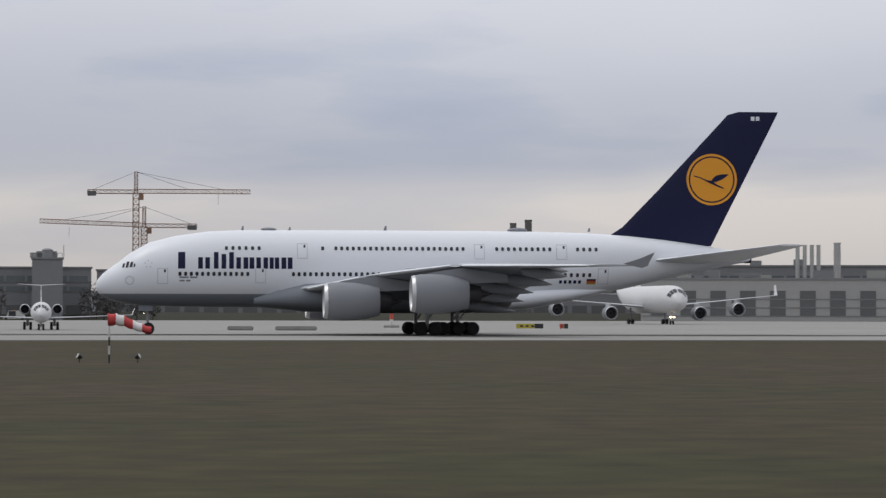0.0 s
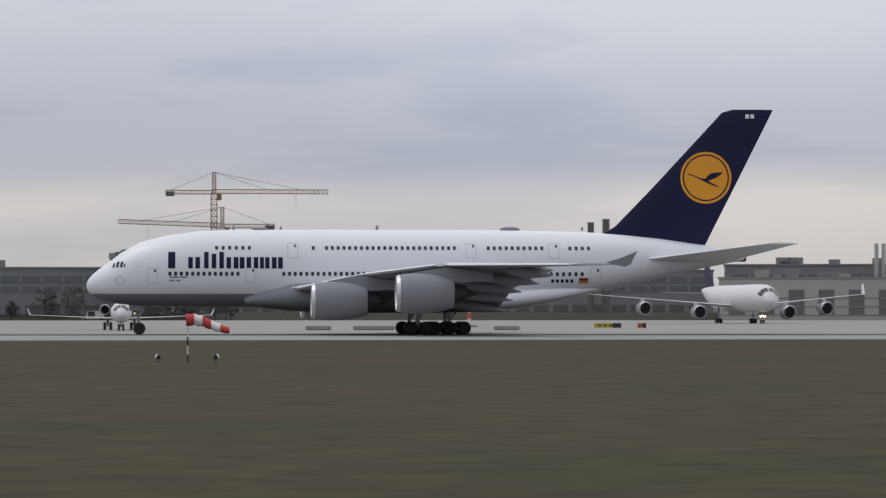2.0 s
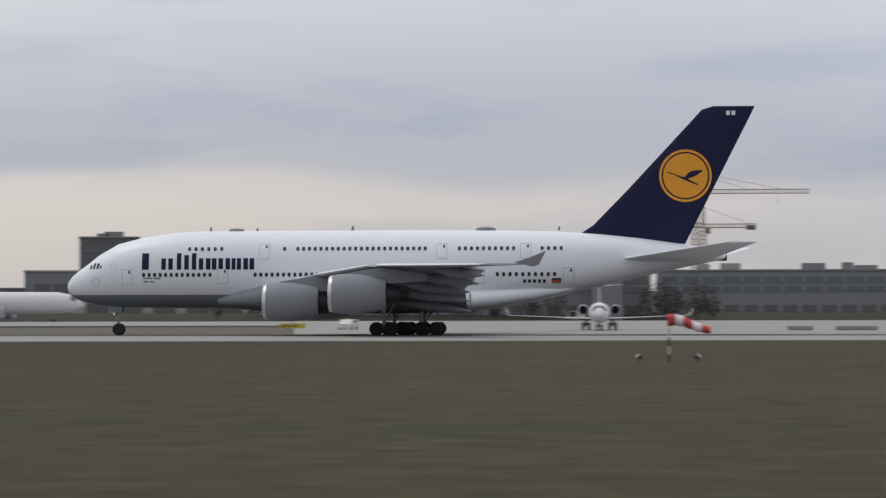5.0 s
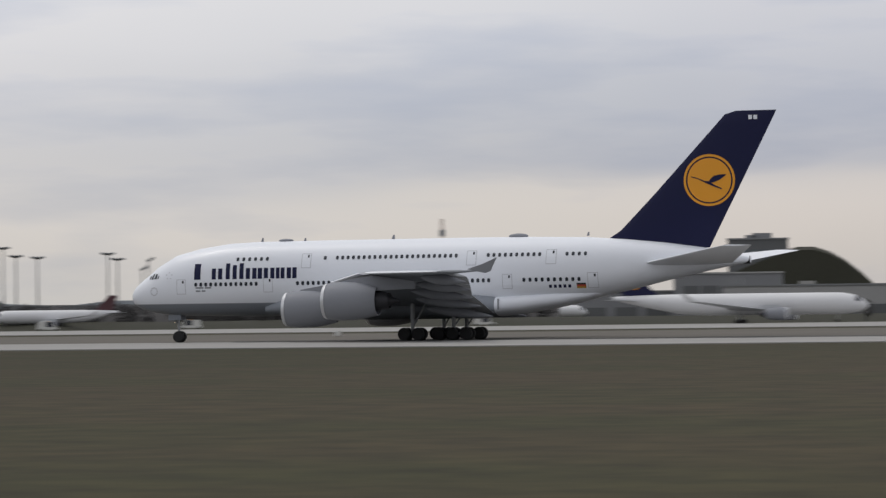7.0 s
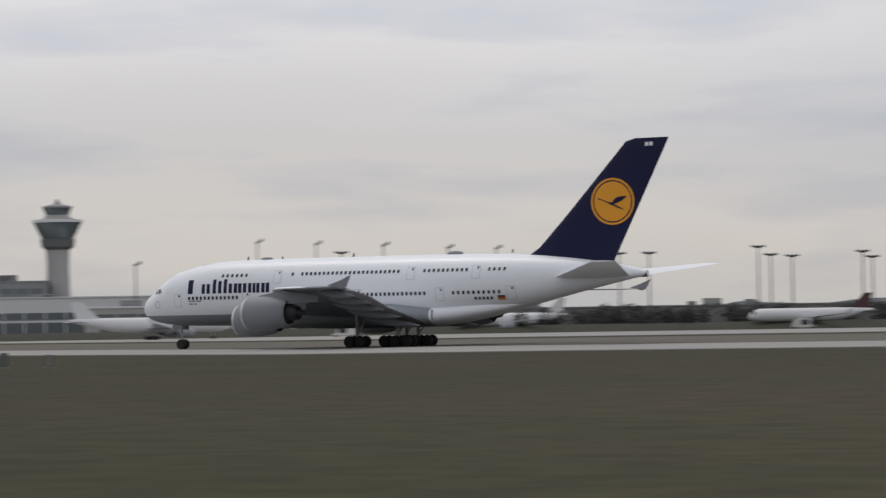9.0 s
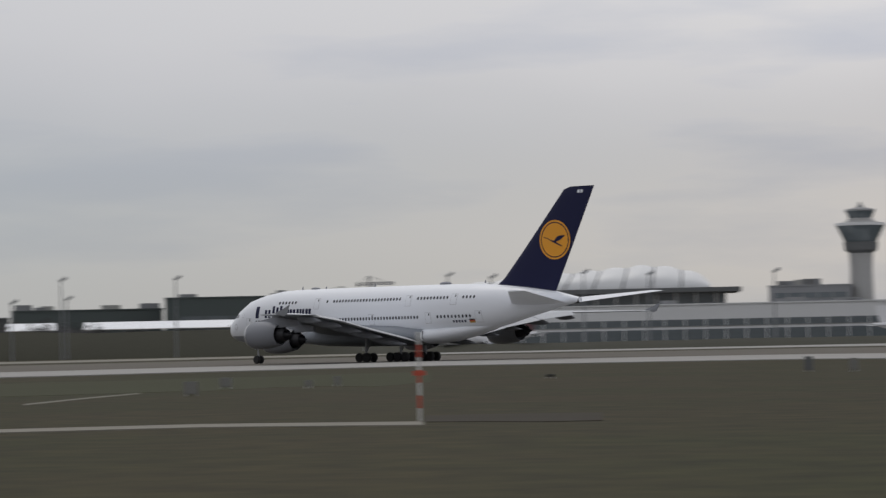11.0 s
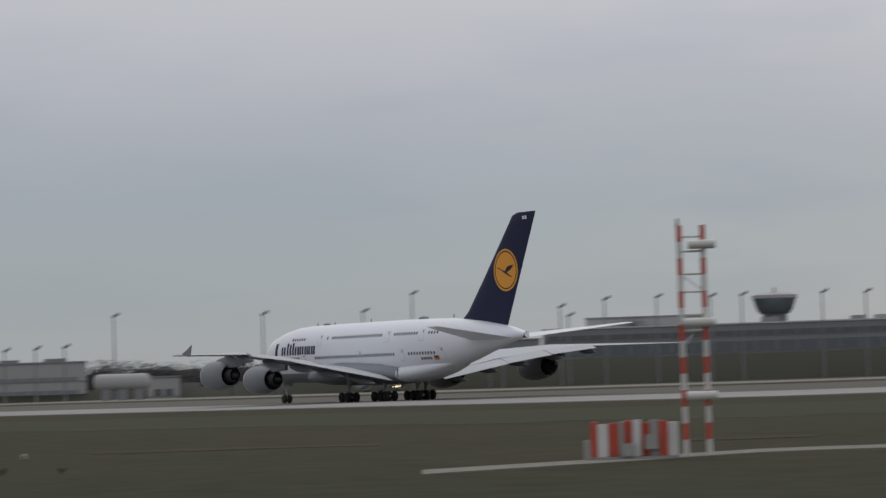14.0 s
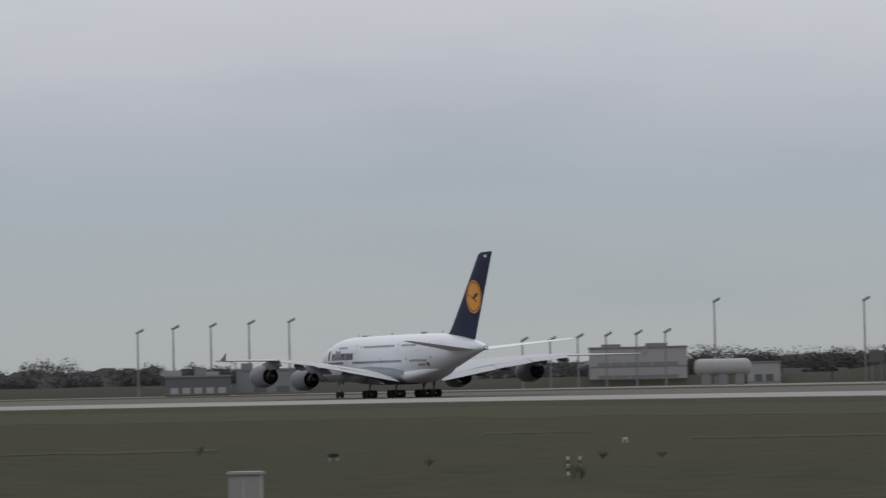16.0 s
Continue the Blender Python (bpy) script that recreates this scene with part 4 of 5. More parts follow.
def antenna_frame():
    ob = thing("antenna_frame", "red and white banded twin-post antenna frame in grass", "antenna", facing(60.67, 96, -0.08))
    for x in (-0.36, 0.36):
        banded(ob, x, 0, 0, 7.1, 0.085, 14)
    for z in (6.75, 6.3, 5.6, 5.05, 4.35, 3.85):
        part("rung", tube((-0.36, 0, z), (0.36, 0, z), 0.035), M_SIGNWHITE, ob, "white rung", True)
    part("diagonal", tube((-0.3, 0, 5.55), (0.3, 0, 5.1), 0.015), M_STEEL, ob)
    for x0, x1, z in ((-0.1, 0.75, 6.5), (-0.32, 0.68, 4.1), (-0.3, 0.66, 1.85)):
        bm = turned([(x0, 0.11), (x0 + 0.03, 0.14), (x1 - 0.03, 0.14), (x1, 0.11)], n=18)
        part("aerial_drum", bm, M_SIGNWHITE, ob, "white horizontal aerial drum", True).matrix_basis = pose(0, -0.16, z)
    part("obstruction_lamp", tube((-0.4, 0, 7.1), (-0.4, 0, 7.32), 0.05, 0.03), M_BLACK, ob, "small dark lamp")


antenna_frame()


def barrier():
    ob = thing("striped_equipment_box", "red and white striped equipment boxes on a concrete slab", "equipment box", facing(61.85, 94, -0.08))
    part("slab", box(-1.35, 1.35, -0.3, 0.9, 0, 0.1, bevel=0.02), M_CONCRETE, ob, "grey concrete slab")
    rnd = random.Random(4)
    x = -1.28
    k = 0
    while x < 1.2:
        w = rnd.choice((0.14, 0.2, 0.26, 0.32))
        d = rnd.uniform(-0.2, 0.05)
        h = rnd.uniform(1.08, 1.2)
        part("panel", box(x, x + w, d, d + 0.5, 0.1, h, bevel=0.015), (M_RED, M_SIGNWHITE, M_RED, M_CABINET)[k % 4], ob, ("red panel", "white panel", "red panel", "grey panel")[k % 4])
        x += w + 0.004
        k += 1
    part("side_box", box(-1.5, -1.3, -0.1, 0.35, 0, 0.62, bevel=0.02), M_CABINET, ob, "grey side box")
    part("front_box", box(0.35, 0.75, -0.42, -0.21, 0.3, 0.75, bevel=0.02), M_CABINET, ob, "grey front box")
    part("front_box", box(-0.35, 0.0, -0.4, -0.21, 0.1, 0.5, bevel=0.02), M_CABINET, ob, "grey front box")


barrier()
rp = thing("marker_post", "slim red and white banded post in grass", "post", facing(45.21, 103, -0.08))
banded(rp, 0, 0, 0, 2.95, 0.055, 7)
part("cap_plate", box(-0.2, 0.2, -0.03, 0.03, 1.5, 1.66, bevel=0.01), M_RED, rp, "red plate")
rp2 = thing("marker_post", "tall red and white banded post on far apron", "post", facing(-5.11, 484, 0))
banded(rp2, 0, 0, 0.3, 5.2, 0.28, 5)
part("foot", box(-1.2, 1.2, -0.5, 0.5, 0, 0.35, bevel=0.05), M_CABINET, rp2, "grey concrete foot")


def runway_marker(az, r, w, h, mat, label):
    ob = thing("runway_sign", label, "sign", facing(az, r, -0.08), "signs in the grass")
    part("panel", box(-w / 2, w / 2, -0.12, 0.12, 0.12, h, bevel=0.03), mat, ob)
    for x in (-w * 0.35, w * 0.35):
        part("foot", tube((x, 0, 0), (x, 0, 0.15), 0.04), M_STEEL, ob)
    part("back_box", box(-w * 0.3, w * 0.3, 0.12, 0.3, 0.14, h * 0.7, bevel=0.02), M_STEEL, ob)


for az, r, w, h, mat, label in ((48.77, 196, 0.75, 0.7, M_DULL, "grey runway sign seen from behind"), (46.72, 196, 0.4, 0.65, M_DULL, "narrow dull grey box in grass"), (42.79, 214, 0.55, 0.3, M_BLACK, "small dark ground lamp in grass"),
                                (38.06, 224, 0.6, 1.1, M_FACADEDARK, "dark upright sign in grass"), (37.24, 220, 0.6, 0.95, M_DULL, "grey upright sign in grass"), (49.41, 168, 0.75, 0.8, M_DULL, "grey runway sign seen from behind"),
                                (47.25, 190, 0.45, 0.5, M_DULL, "small grey box in grass"), (78.39, 104, 0.35, 0.26, M_BLACK, "small dark ground lamp in grass"), (73.02, 124, 0.22, 0.2, M_SIGNWHITE, "small white edge light in grass")):
    runway_marker(az, r, w, h, mat, label)
for az, w, mats in ((-7.66, 3.8, (M_YELLOW, M_YELLOW, M_BLACK)), (-8.29, 1.2, (M_RED, M_BLACK)), (7.0, 3.6, (M_YELLOW, M_YELLOW))):
    ob = thing("taxiway_sign", "low illuminated taxiway sign on short legs", "sign", facing(az, 430, 0), "taxiway signs")
    for k, mm in enumerate(mats):
        pw = w / len(mats)
        part("panel", box(-w / 2 + pw * k, -w / 2 + pw * (k + 1) - 0.03, -0.15, 0.15, 0.2, 0.85, bevel=0.02), mm, ob, "sign panel")
    for x in (-w * 0.4, w * 0.4):
        part("leg", tube((x, 0, 0), (x, 0, 0.22), 0.05), M_STEEL, ob)
    for k in range(3):
        part("bar", box(-w * 0.35 + k * w * 0.2, -w * 0.25 + k * w * 0.2, -0.17, -0.15, 0.4, 0.65), M_BLACK, ob, "plain black bar")
for az in (-2.33, -3.21, -3.5, -5.8):
    ob = thing("concrete_barrier", "low pale grey block standing on the apron", "barrier", facing(az, 407, 0), "low blocks on the apron")
    part("block", box(-1.7, 1.7, -0.4, 0.4, 0, 0.55, bevel=0.1), M_CONCRETE, ob)
    for x in (-1.3, 0, 1.3):
        part("lifting_slot", box(x - 0.22, x + 0.22, -0.42, -0.3, 0.08, 0.2), M_FACADE, ob)


def van(name, m, label, length=4.4, h=1.5):
    ob = thing(name, label, "vehicle", m, "airfield vehicles")
    prof = [(0, 0.35), (0, 0.85), (0.9, 1.0), (1.5, h), (length - 0.3, h), (length, 0.9), (length, 0.35)]
    part("body", loft([[(x, -0.85, z) for x, z in prof], [(x, 0.85, z) for x, z in prof]]), M_SIGNWHITE, ob, "white body")
    part("side_window", box(1.55, min(3.6, length - 0.7), -0.88, 0.88, 1.02, h - 0.12, bevel=0.03), M_PANE, ob, "dark side windows")
    for x in (0.8, length - 0.8):
        for y in (-0.8, 0.8):
            wheel(ob, x, y, 0.33, 0.33, 0.2)
    part("beacon", tube((length * 0.5, 0, h), (length * 0.5, 0, h + 0.18), 0.12), M_ORANGE, ob, "orange roof beacon")


van("airport_car", facing(6.05, 420) @ pose(0, 0, 0, 0, 0, 75), "small white airport car on apron", 4.2, 1.45)
runway_marker(18.09, 440, 0.9, 0.75, M_SIGNWHITE, "small white equipment box beside runway")
for k, (az, r) in enumerate(((2, 880), (15.2, 880), (21, 880), (23.2, 880), (32.05, 800))):
    van("airport_van", facing(az, r) @ pose(0, 0, 0, 0, 0, 180 * (k % 2)), "white delivery van parked before the sheds", 6.2, 2.6)

cb = thing("electrical_cabinet", "pale grey electrical cabinet with pitched lid in grass", "cabinet", facing(80.01, 50, -0.08) @ pose(0, 0, 0, 0, 0, -14))
part("body", box(-0.25, 0.25, -0.16, 0.16, 0, 1.12, bevel=0.012), M_CABINET, cb, "pale grey steel body")
part("lid", box(-0.28, 0.28, -0.19, 0.19, 1.12, 1.18, bevel=0.015), M_CABINET, cb, "overhanging lid")
part("door_seam", box(-0.006, 0.006, -0.166, -0.155, 0.08, 1.05), M_SEAM, cb, "dark door gap")
for az in (74.08, 73.86):
    ob = thing("striped_stake", "short black and white banded stake in grass", "stake", facing(az, 83, -0.08), "stakes in grass")
    for k in range(5):
        part("band", tube((0, 0, 0.1 * k), (0, 0, 0.1 * (k + 1)), 0.03), M_BLACK if k % 2 else M_SIGNWHITE, ob, "", True)


def weed(az, r, h, seed):
    rnd = random.Random(seed)
    bm = bmesh.new()
    for k in range(9):
        a = rnd.uniform(0, math.tau)
        tip = (rnd.uniform(-0.2, 0.2), rnd.uniform(-0.2, 0.2), h * rnd.uniform(0.5, 1))
        tube((0.04 * math.cos(a), 0.04 * math.sin(a), 0), tip, 0.008, 0.004, 5, bm)
        for q in range(4):
            u = rnd.uniform(0.4, 1)
            c = Vector(tip) * u
            tube(c, c + Vector((rnd.uniform(-0.1, 0.1), rnd.uniform(-0.1, 0.1), 0.06)), 0.012, 0.004, 4, bm)
    ob = part("dry_weed", bm, M_WEED)
    ob.matrix_basis = facing(az, r, -0.08)
    tagged(ob, "dry brown weed stalk standing in grass", "weed", "dry weeds")


for k, (az, r, h) in enumerate(((73.99, 80, 0.5), (73.85, 80, 0.35), (76.65, 95, 0.25), (80.85, 118, 0.35), (72.35, 100, 0.22), (73.45, 100, 0.22))):
    weed(az, r, h, k)

# ---- cranes ----


def lattice(bm, a, b, w, n, r):
    """A square trussed beam from a to b."""
    a, b = Vector(a), Vector(b)
    q = (b - a).to_track_quat("Z", "Y")
    c = [q @ Vector((sx * w / 2, sy * w / 2, 0)) for sx, sy in ((-1, -1), (1, -1), (1, 1), (-1, 1))]
    for k in range(4):
        tube(a + c[k], b + c[k], r, n=4, bm=bm)
    for i in range(n):
        p0, p1 = a.lerp(b, i / n), a.lerp(b, (i + 1) / n)
        for k in range(4):
            tube(p0 + c[k], p1 + c[(k + 1) % 4], r * 0.6, n=3, bm=bm)
            tube(p1 + c[k], p1 + c[(k + 1) % 4], r * 0.6, n=3, bm=bm)
    return bm


def crane(az, r, top, jib_z, x_long, x_short, mat, label, slope=0.0):
    ob = thing("tower_crane", label, "crane", facing(az, r), "cranes")
    part("mast", lattice(bmesh.new(), (0, 0, 0), (0, 0, jib_z), 1.9, 22, 0.16), mat, ob, "lattice mast")
    part("tower_head", lattice(bmesh.new(), (0, 0, jib_z), (0, 0, top), 1.0, 5, 0.14), mat, ob)
    part("jib", lattice(bmesh.new(), (0, 0, jib_z + 0.6), (x_long, 0, jib_z + 0.6 + slope), 1.3, 26, 0.1), mat, ob, "long lattice jib")
    part("counter_jib", lattice(bmesh.new(), (0, 0, jib_z + 0.4), (x_short, 0, jib_z + 0.4), 1.2, 7, 0.12), mat, ob)
    part("counterweight", box(min(x_short, x_short * 0.82), max(x_short, x_short * 0.82), -0.9, 0.9, jib_z - 0.9, jib_z + 0.6, bevel=0.1), M_FACADEDARK, ob, "dark counterweight")
    bm = bmesh.new()
    for x in (x_long * 0.45, x_long * 0.75):
        tube((0, 0, top), (x, 0, jib_z + 1.4 + slope * x / x_long), 0.06, n=4, bm=bm)
    tube((0, 0, top), (x_short * 0.9, 0, jib_z + 1), 0.06, n=4, bm=bm)
    part("tie_rod", bm, M_DIMSTEEL, ob)
    part("cab", box(0.8, 2.4, -1.8, -0.3, jib_z - 2.2, jib_z - 0.2, bevel=0.1), mat, ob)
    part("hook_line", tube((x_long * 0.72, 0, jib_z), (x_long * 0.72, 0, jib_z - 3.5), 0.05, n=4), M_DIMSTEEL, ob)


crane(-0.41, 1000, rise(2.56, 1000), rise(2.17, 1000), 36.5, -15.5, M_CRANE, "ochre and red tower crane with lattice jib")
crane(-0.56, 1010, rise(1.92, 1010), rise(1.55, 1010), -33.5, 17, M_CRANE, "ochre tower crane with jib to the rear", 1.2)
crane(46.1, 1500, rise(1.28, 1500), rise(1.12, 1500), 12, -6, M_DIMSTEEL, "distant grey tower crane")
crane(46.6, 1500, rise(1.10, 1500), rise(1.0, 1500), -10, 5, M_DIMSTEEL, "distant grey tower crane")

# ---- lamp masts ----


def mast_parts(ob, h, style):
    part("pole", tube((0, 0, 0), (0, 0, h), 0.32, 0.2, 10), M_DIMSTEEL, ob, "tapered grey pole", True)
    if style == 0:
        part("arm", tube((-0.3, 0, h - 0.3), (1.8, 0, h + 0.8), 0.2), M_DIMSTEEL, ob)
        for k in range(3):
            part("floodlight", box(-0.5 + 0.85 * k, 0.25 + 0.85 * k, -0.7, 0.6, h - 0.3 + 0.45 * k, h + 0.45 + 0.45 * k, bevel=0.05), M_DIMSTEEL, ob, "grey floodlight")
    else:
        part("head_ring", turned([(h - 0.4, 0.4), (h, 1.9), (h + 0.3, 2.0), (h + 0.35, 0.6)], False, 16), M_DIMSTEEL, ob, "round lamp head")
        for k in range(4):
            a = k * math.tau / 4 + 0.4
            part("floodlight", box(-0.4, 0.4, -0.3, 0.3, -0.25, 0.25, bevel=0.05), M_DIMSTEEL, ob).matrix_basis = pose(2.0 * math.cos(a), 2.0 * math.sin(a), h + 0.3, 30, 0, math.degrees(a))


MASTS = [(17.87, .97, 0), (17.27, .95, 0), (16.65, .93, 0), (24.2, 1.35, 1), (23.97, 1.2, 1), (23.58, 1.17, 1), (22.3, 1.23, 1), (22.12, 1.13, 1), (21.56, 1.1, 0), (26.75, 1.27, 1), (26.2, 1.27, 1),
         (34.45, 1.11, 0), (33.41, 1.58, 0), (32.33, 1.53, 0), (31.87, 1.37, 1), (31.64, 1.05, 0), (31.09, 1.49, 0), (29.9, 1.43, 0), (29.01, 1.4, 0), (21.68, .94, 0), (21.14, .99, 0), (20.94, 1.14, 0),
         (20.58, 1.08, 0), (20.1, 1.06, 0), (19.82, 1.05, 0), (19.53, 1.09, 0), (19.05, 1.09, 0), (35.65, 1.2, 0), (38.65, 1.2, 0), (40.95, 1.2, 0), (42.15, 1.25, 0), (43.85, 1.2, 0), (44.65, 1.25, 0), (52.65, .9, 0), (51.65, .95, 0),
         (62.97, 1.13, 0), (62.3, 1.41, 0), (61.34, 1.42, 0), (59.78, 1.41, 0), (58.31, 1.41, 0), (57.52, 1.39, 0), (56.19, 1.36, 0), (54.75, 1.35, 0), (51.75, 1.3, 0), (49.66, 1.29, 0),
         (74.87, .74, 0), (74.36, .74, 0), (73.85, .78, 0), (73.33, .8, 0), (72.77, .82, 0), (72.24, .84, 0), (71.33, 1.38, 0), (68.6, 1.34, 0), (66.75, 1.33, 0), (65.84, 1.63, 0), (64.2, 1.64, 0), (63.12, 1.3, 0), (64.45, 1.33, 0),
         (81.94, 1.03, 0), (81.29, 1.09, 0), (80.6, 1.12, 0), (79.9, 1.16, 0), (79.16, 1.18, 0), (84.65, 1.0, 0), (60.35, 1.4, 0)]
for az, el, style in MASTS:
    ob = thing("lamp_mast", "tall grey apron floodlight mast" if style == 0 else "tall grey mast with round lamp head", "lamp mast", facing(az, 1000), "apron lamp masts")
    mast_parts(ob, rise(el, 1000), style)
lm = thing("radio_mast", "slim lattice radio mast in grey and red", "mast", facing(16.15, 1000))
hm = rise(1.81, 1000)
part("lattice_lower", lattice(bmesh.new(), (0, 0, 0), (0, 0, hm * 0.7), 1.3, 16, 0.12), M_DIMSTEEL, lm)
part("lattice_upper", lattice(bmesh.new(), (0, 0, hm * 0.7), (0, 0, hm), 0.9, 6, 0.1), M_CRANERED, lm, "dark red top section")
part("aerial_ring", turned([(hm * 0.84, 0.6), (hm * 0.84, 0.9), (hm * 0.9, 0.9), (hm * 0.9, 0.6)], False, 10), M_DIMSTEEL, lm)

# ---- buildings ----
PANES = {}


def pane_mesh(w, h, mat):
    key = (round(w, 2), round(h, 2), mat.name)
    if key not in PANES:
        bm = box(-w / 2, w / 2, -0.06, 0.06, -h / 2, h / 2)
        me = bpy.data.meshes.new("pane")
        bm.to_mesh(me)
        bm.free()
        me.materials.append(mat)
        PANES[key] = me
    return PANES[key]


def building(name, label, az0, az1, r, top, depth, mat, rows=(), roof=None, plant=0, base=0.0, seed=1):
    """A block between two bearings. rows: (sill, head, pane width, gap, glazing)."""
    mid = (az0 + az1) / 2
    half = r * math.tan(radians(abs(az1 - az0) / 2))
    h = rise(top, r)
    ob = thing(name, label, "building", facing(mid, r))
    part("wall", box(-half, half, 0, depth, base, h), mat, ob, "facade")
    part("roof", box(-half - 0.3, half + 0.3, -0.35, depth + 0.3, h, h + 0.55, bevel=0.05), roof or M_ROOF, ob, "flat roof edge")
    for z0, z1, w, gap, gm in rows:
        n = max(1, int((2 * half - 1) / (w + gap)))
        x = -n * (w + gap) / 2 + (w + gap) / 2
        me = pane_mesh(w, z1 - z0, gm)
        for k in range(n):
            shared("window", me, pose(x + k * (w + gap), -0.05, (z0 + z1) / 2), ob)
        part("sill", box(-half, half, -0.2, -0.01, z0 - 0.25, z0 - 0.05), M_ROOF, ob, "sill band")
    rnd = random.Random(seed)
    for k in range(plant):
        x, w, hh = rnd.uniform(-half * 0.9, half * 0.9), rnd.uniform(1.5, 4), rnd.uniform(0.8, 2.4)
        part("roof_plant", box(x - w, x + w, depth * 0.3, depth * 0.6, h + 0.55, h + 0.55 + hh, bevel=0.08), rnd.choice((M_ROOF, M_FACADE, M_CABINET)), ob, "roof plant box")
    return ob


G, FD = M_GLASS, M_FACADEDARK
building("office_building", "long grey office block with ribbon windows", 0.4, 4.3, 900, 0.78, 18, M_FACADE, ((1.0, 4.2, 4.4, 1.3, FD), (8.3, 9.6, 5.2, 0.8, G), (11.0, 12.6, 5.2, 0.8, G)), plant=3)
building("stair_tower", "grey concrete stair tower with roof cage", 0.92, 1.48, 885, 0.95, 10, M_FACADE, (), plant=2, seed=3)
cage = thing("roof_cage", "railed plant cage on the stair tower roof", "roof cage", facing(1.2, 888, rise(0.95, 885) + 0.5))
part("plant_drum", turned([(0, 1.6), (2.2, 1.6), (2.6, 0.8)], False, 16), M_FACADE, cage, "grey plant drum", True)
for k in range(7):
    part("rail_post", tube((-4.2 + 1.4 * k, 0, 0), (-4.2 + 1.4 * k, 0, 1.3), 0.07), M_DIMSTEEL, cage)
part("rail", tube((-4.2, 0, 1.3), (4.2, 0, 1.3), 0.07), M_DIMSTEEL, cage)
part("aerial", tube((4.6, 1, 0), (4.6, 1, 3.6), 0.09), M_DIMSTEEL, cage)
building("office_building", "low grey workshop building with dark bays", 4.35, 7.6, 900, 0.6, 18, M_FACADE, ((1.0, 4.4, 4.6, 1.4, FD), (7.0, 8.6, 5, 1, G)), plant=5, seed=5)
building("office_building", "grey office block with two rows of windows", -9.6, 0.3, 930, 0.74, 18, M_FACADE, ((8.6, 10.0, 5.2, 0.9, G), (11.2, 12.8, 5.2, 0.9, G), (1, 4.4, 4.4, 1.4, FD)), plant=8, seed=6)
building("office_building", "set-back office storeys with ribbon windows", -18, -9.8, 960, 0.84, 18, M_FACADE, ((9.4, 10.8, 5.0, 0.8, G), (12.2, 13.8, 5.0, 0.8, G)), plant=9, seed=7)
building("service_hall", "light grey hall with dark window groups", -18, -9.7, 880, 0.6, 30, M_FACADELIGHT, ((1.6, 3.6, 4.4, 4.0, FD), (4.0, 6.0, 4.4, 4.0, FD), (6.4, 8.6, 4.4, 4.0, FD)), plant=7, seed=8)
building("workshop", "low light grey workshop with dark gates", 7.7, 11, 940, 0.5, 20, M_FACADELIGHT, ((0.6, 5.0, 7.0, 3.0, FD),), plant=2, seed=9)
building("workshop", "low grey shed with dark gates", 11.1, 15.6, 1000, 0.42, 20, M_FACADE, ((0.6, 5.0, 7.0, 3.0, FD),), plant=4, seed=10)
building("workshop", "low dark shed by the lattice mast", 15.9, 17.2, 960, 0.56, 20, FD, ((1.5, 4.0, 5.0, 1.5, G),), plant=1, seed=11)
building("workshop", "long low pale shed", 17.3, 21.5, 1000, 0.3, 20, M_FACADELIGHT, ((0.6, 4.4, 6.0, 3.5, FD),), plant=4, seed=12)
building("workshop", "long low grey cargo shed", 21.6, 31.1, 1050, 0.28, 20, M_FACADE, ((0.6, 4.4, 6.0, 3.5, FD),), plant=6, seed=13)
building("terminal", "long pale terminal with arcaded windows", 31.15, 36.55, 950, 0.42, 30, M_FACADELIGHT, ((1.0, 4.4, 4.0, 2.0, FD), (6.6, 7.6, 6.0, 0.5, G)), roof=M_MEMBRANE, plant=4, seed=14)
building("terminal", "upper storeys of pale terminal", 32.65, 34.15, 985, 0.68, 20, M_FACADELIGHT, ((10.2, 11.6, 5.0, 0.6, FD), (12.4, 13.4, 5, 0.6, FD)), seed=15)
building("terminal_pier", "long white terminal pier with dark glazing band", 35.25, 43.85, 1150, 0.62, 40, M_MEMBRANE, ((1.0, 6.0, 7.0, 0.5, G), (7.2, 9.6, 7.0, 0.5, G)), roof=M_MEMBRANE, plant=6, seed=16)
building("terminal_block", "dark glazed block beside the control tower", 37.25, 38.75, 1180, 0.92, 20, M_FACADE, ((13.5, 15.6, 5, 0.6, G), (17.0, 19.0, 5, 0.6, G)), plant=4, seed=17)
building("hangar", "dark green-grey hangar with flat roof", 47.95, 49.85, 1100, 0.93, 50, M_GREENROOF, ((12, 14, 8, 1, G),), roof=M_GREENROOF, plant=1, seed=18)
building("hangar", "long dark low hangar", 49.9, 52.65, 1120, 0.74, 50, M_GREENROOF, (), roof=M_GREENROOF, plant=5, seed=19)
building("hangar", "dark grey hangar behind the car park", 52.7, 55.75, 1150, 0.62, 40, M_FACADEDARK, ((3, 6, 8, 2, G),), plant=4, seed=20)
building("terminal", "long grey terminal with glazed upper floor", 55.65, 63.45, 1120, 0.88, 40, M_FACADE, ((2.0, 7.0, 7.0, 0.6, G), (10.0, 13.6, 7.0, 0.5, G), (15.6, 17.4, 7.0, 0.5, FD)), roof=M_PALE, plant=7, seed=21)
building("terminal_block", "light grey rooftop block with dark windows", 60.45, 62.65, 1140, 1.06, 20, M_FACADELIGHT, ((18.8, 20.6, 3.0, 5.0, FD),), seed=22)
building("terminal", "grey terminal wing with pale roof edge", 63.5, 67.85, 1120, 0.72, 40, M_FACADE, ((1.5, 5.0, 7.0, 0.6, G), (7.0, 10.0, 7.0, 0.6, G)), roof=M_FACADELIGHT, plant=5, seed=23)
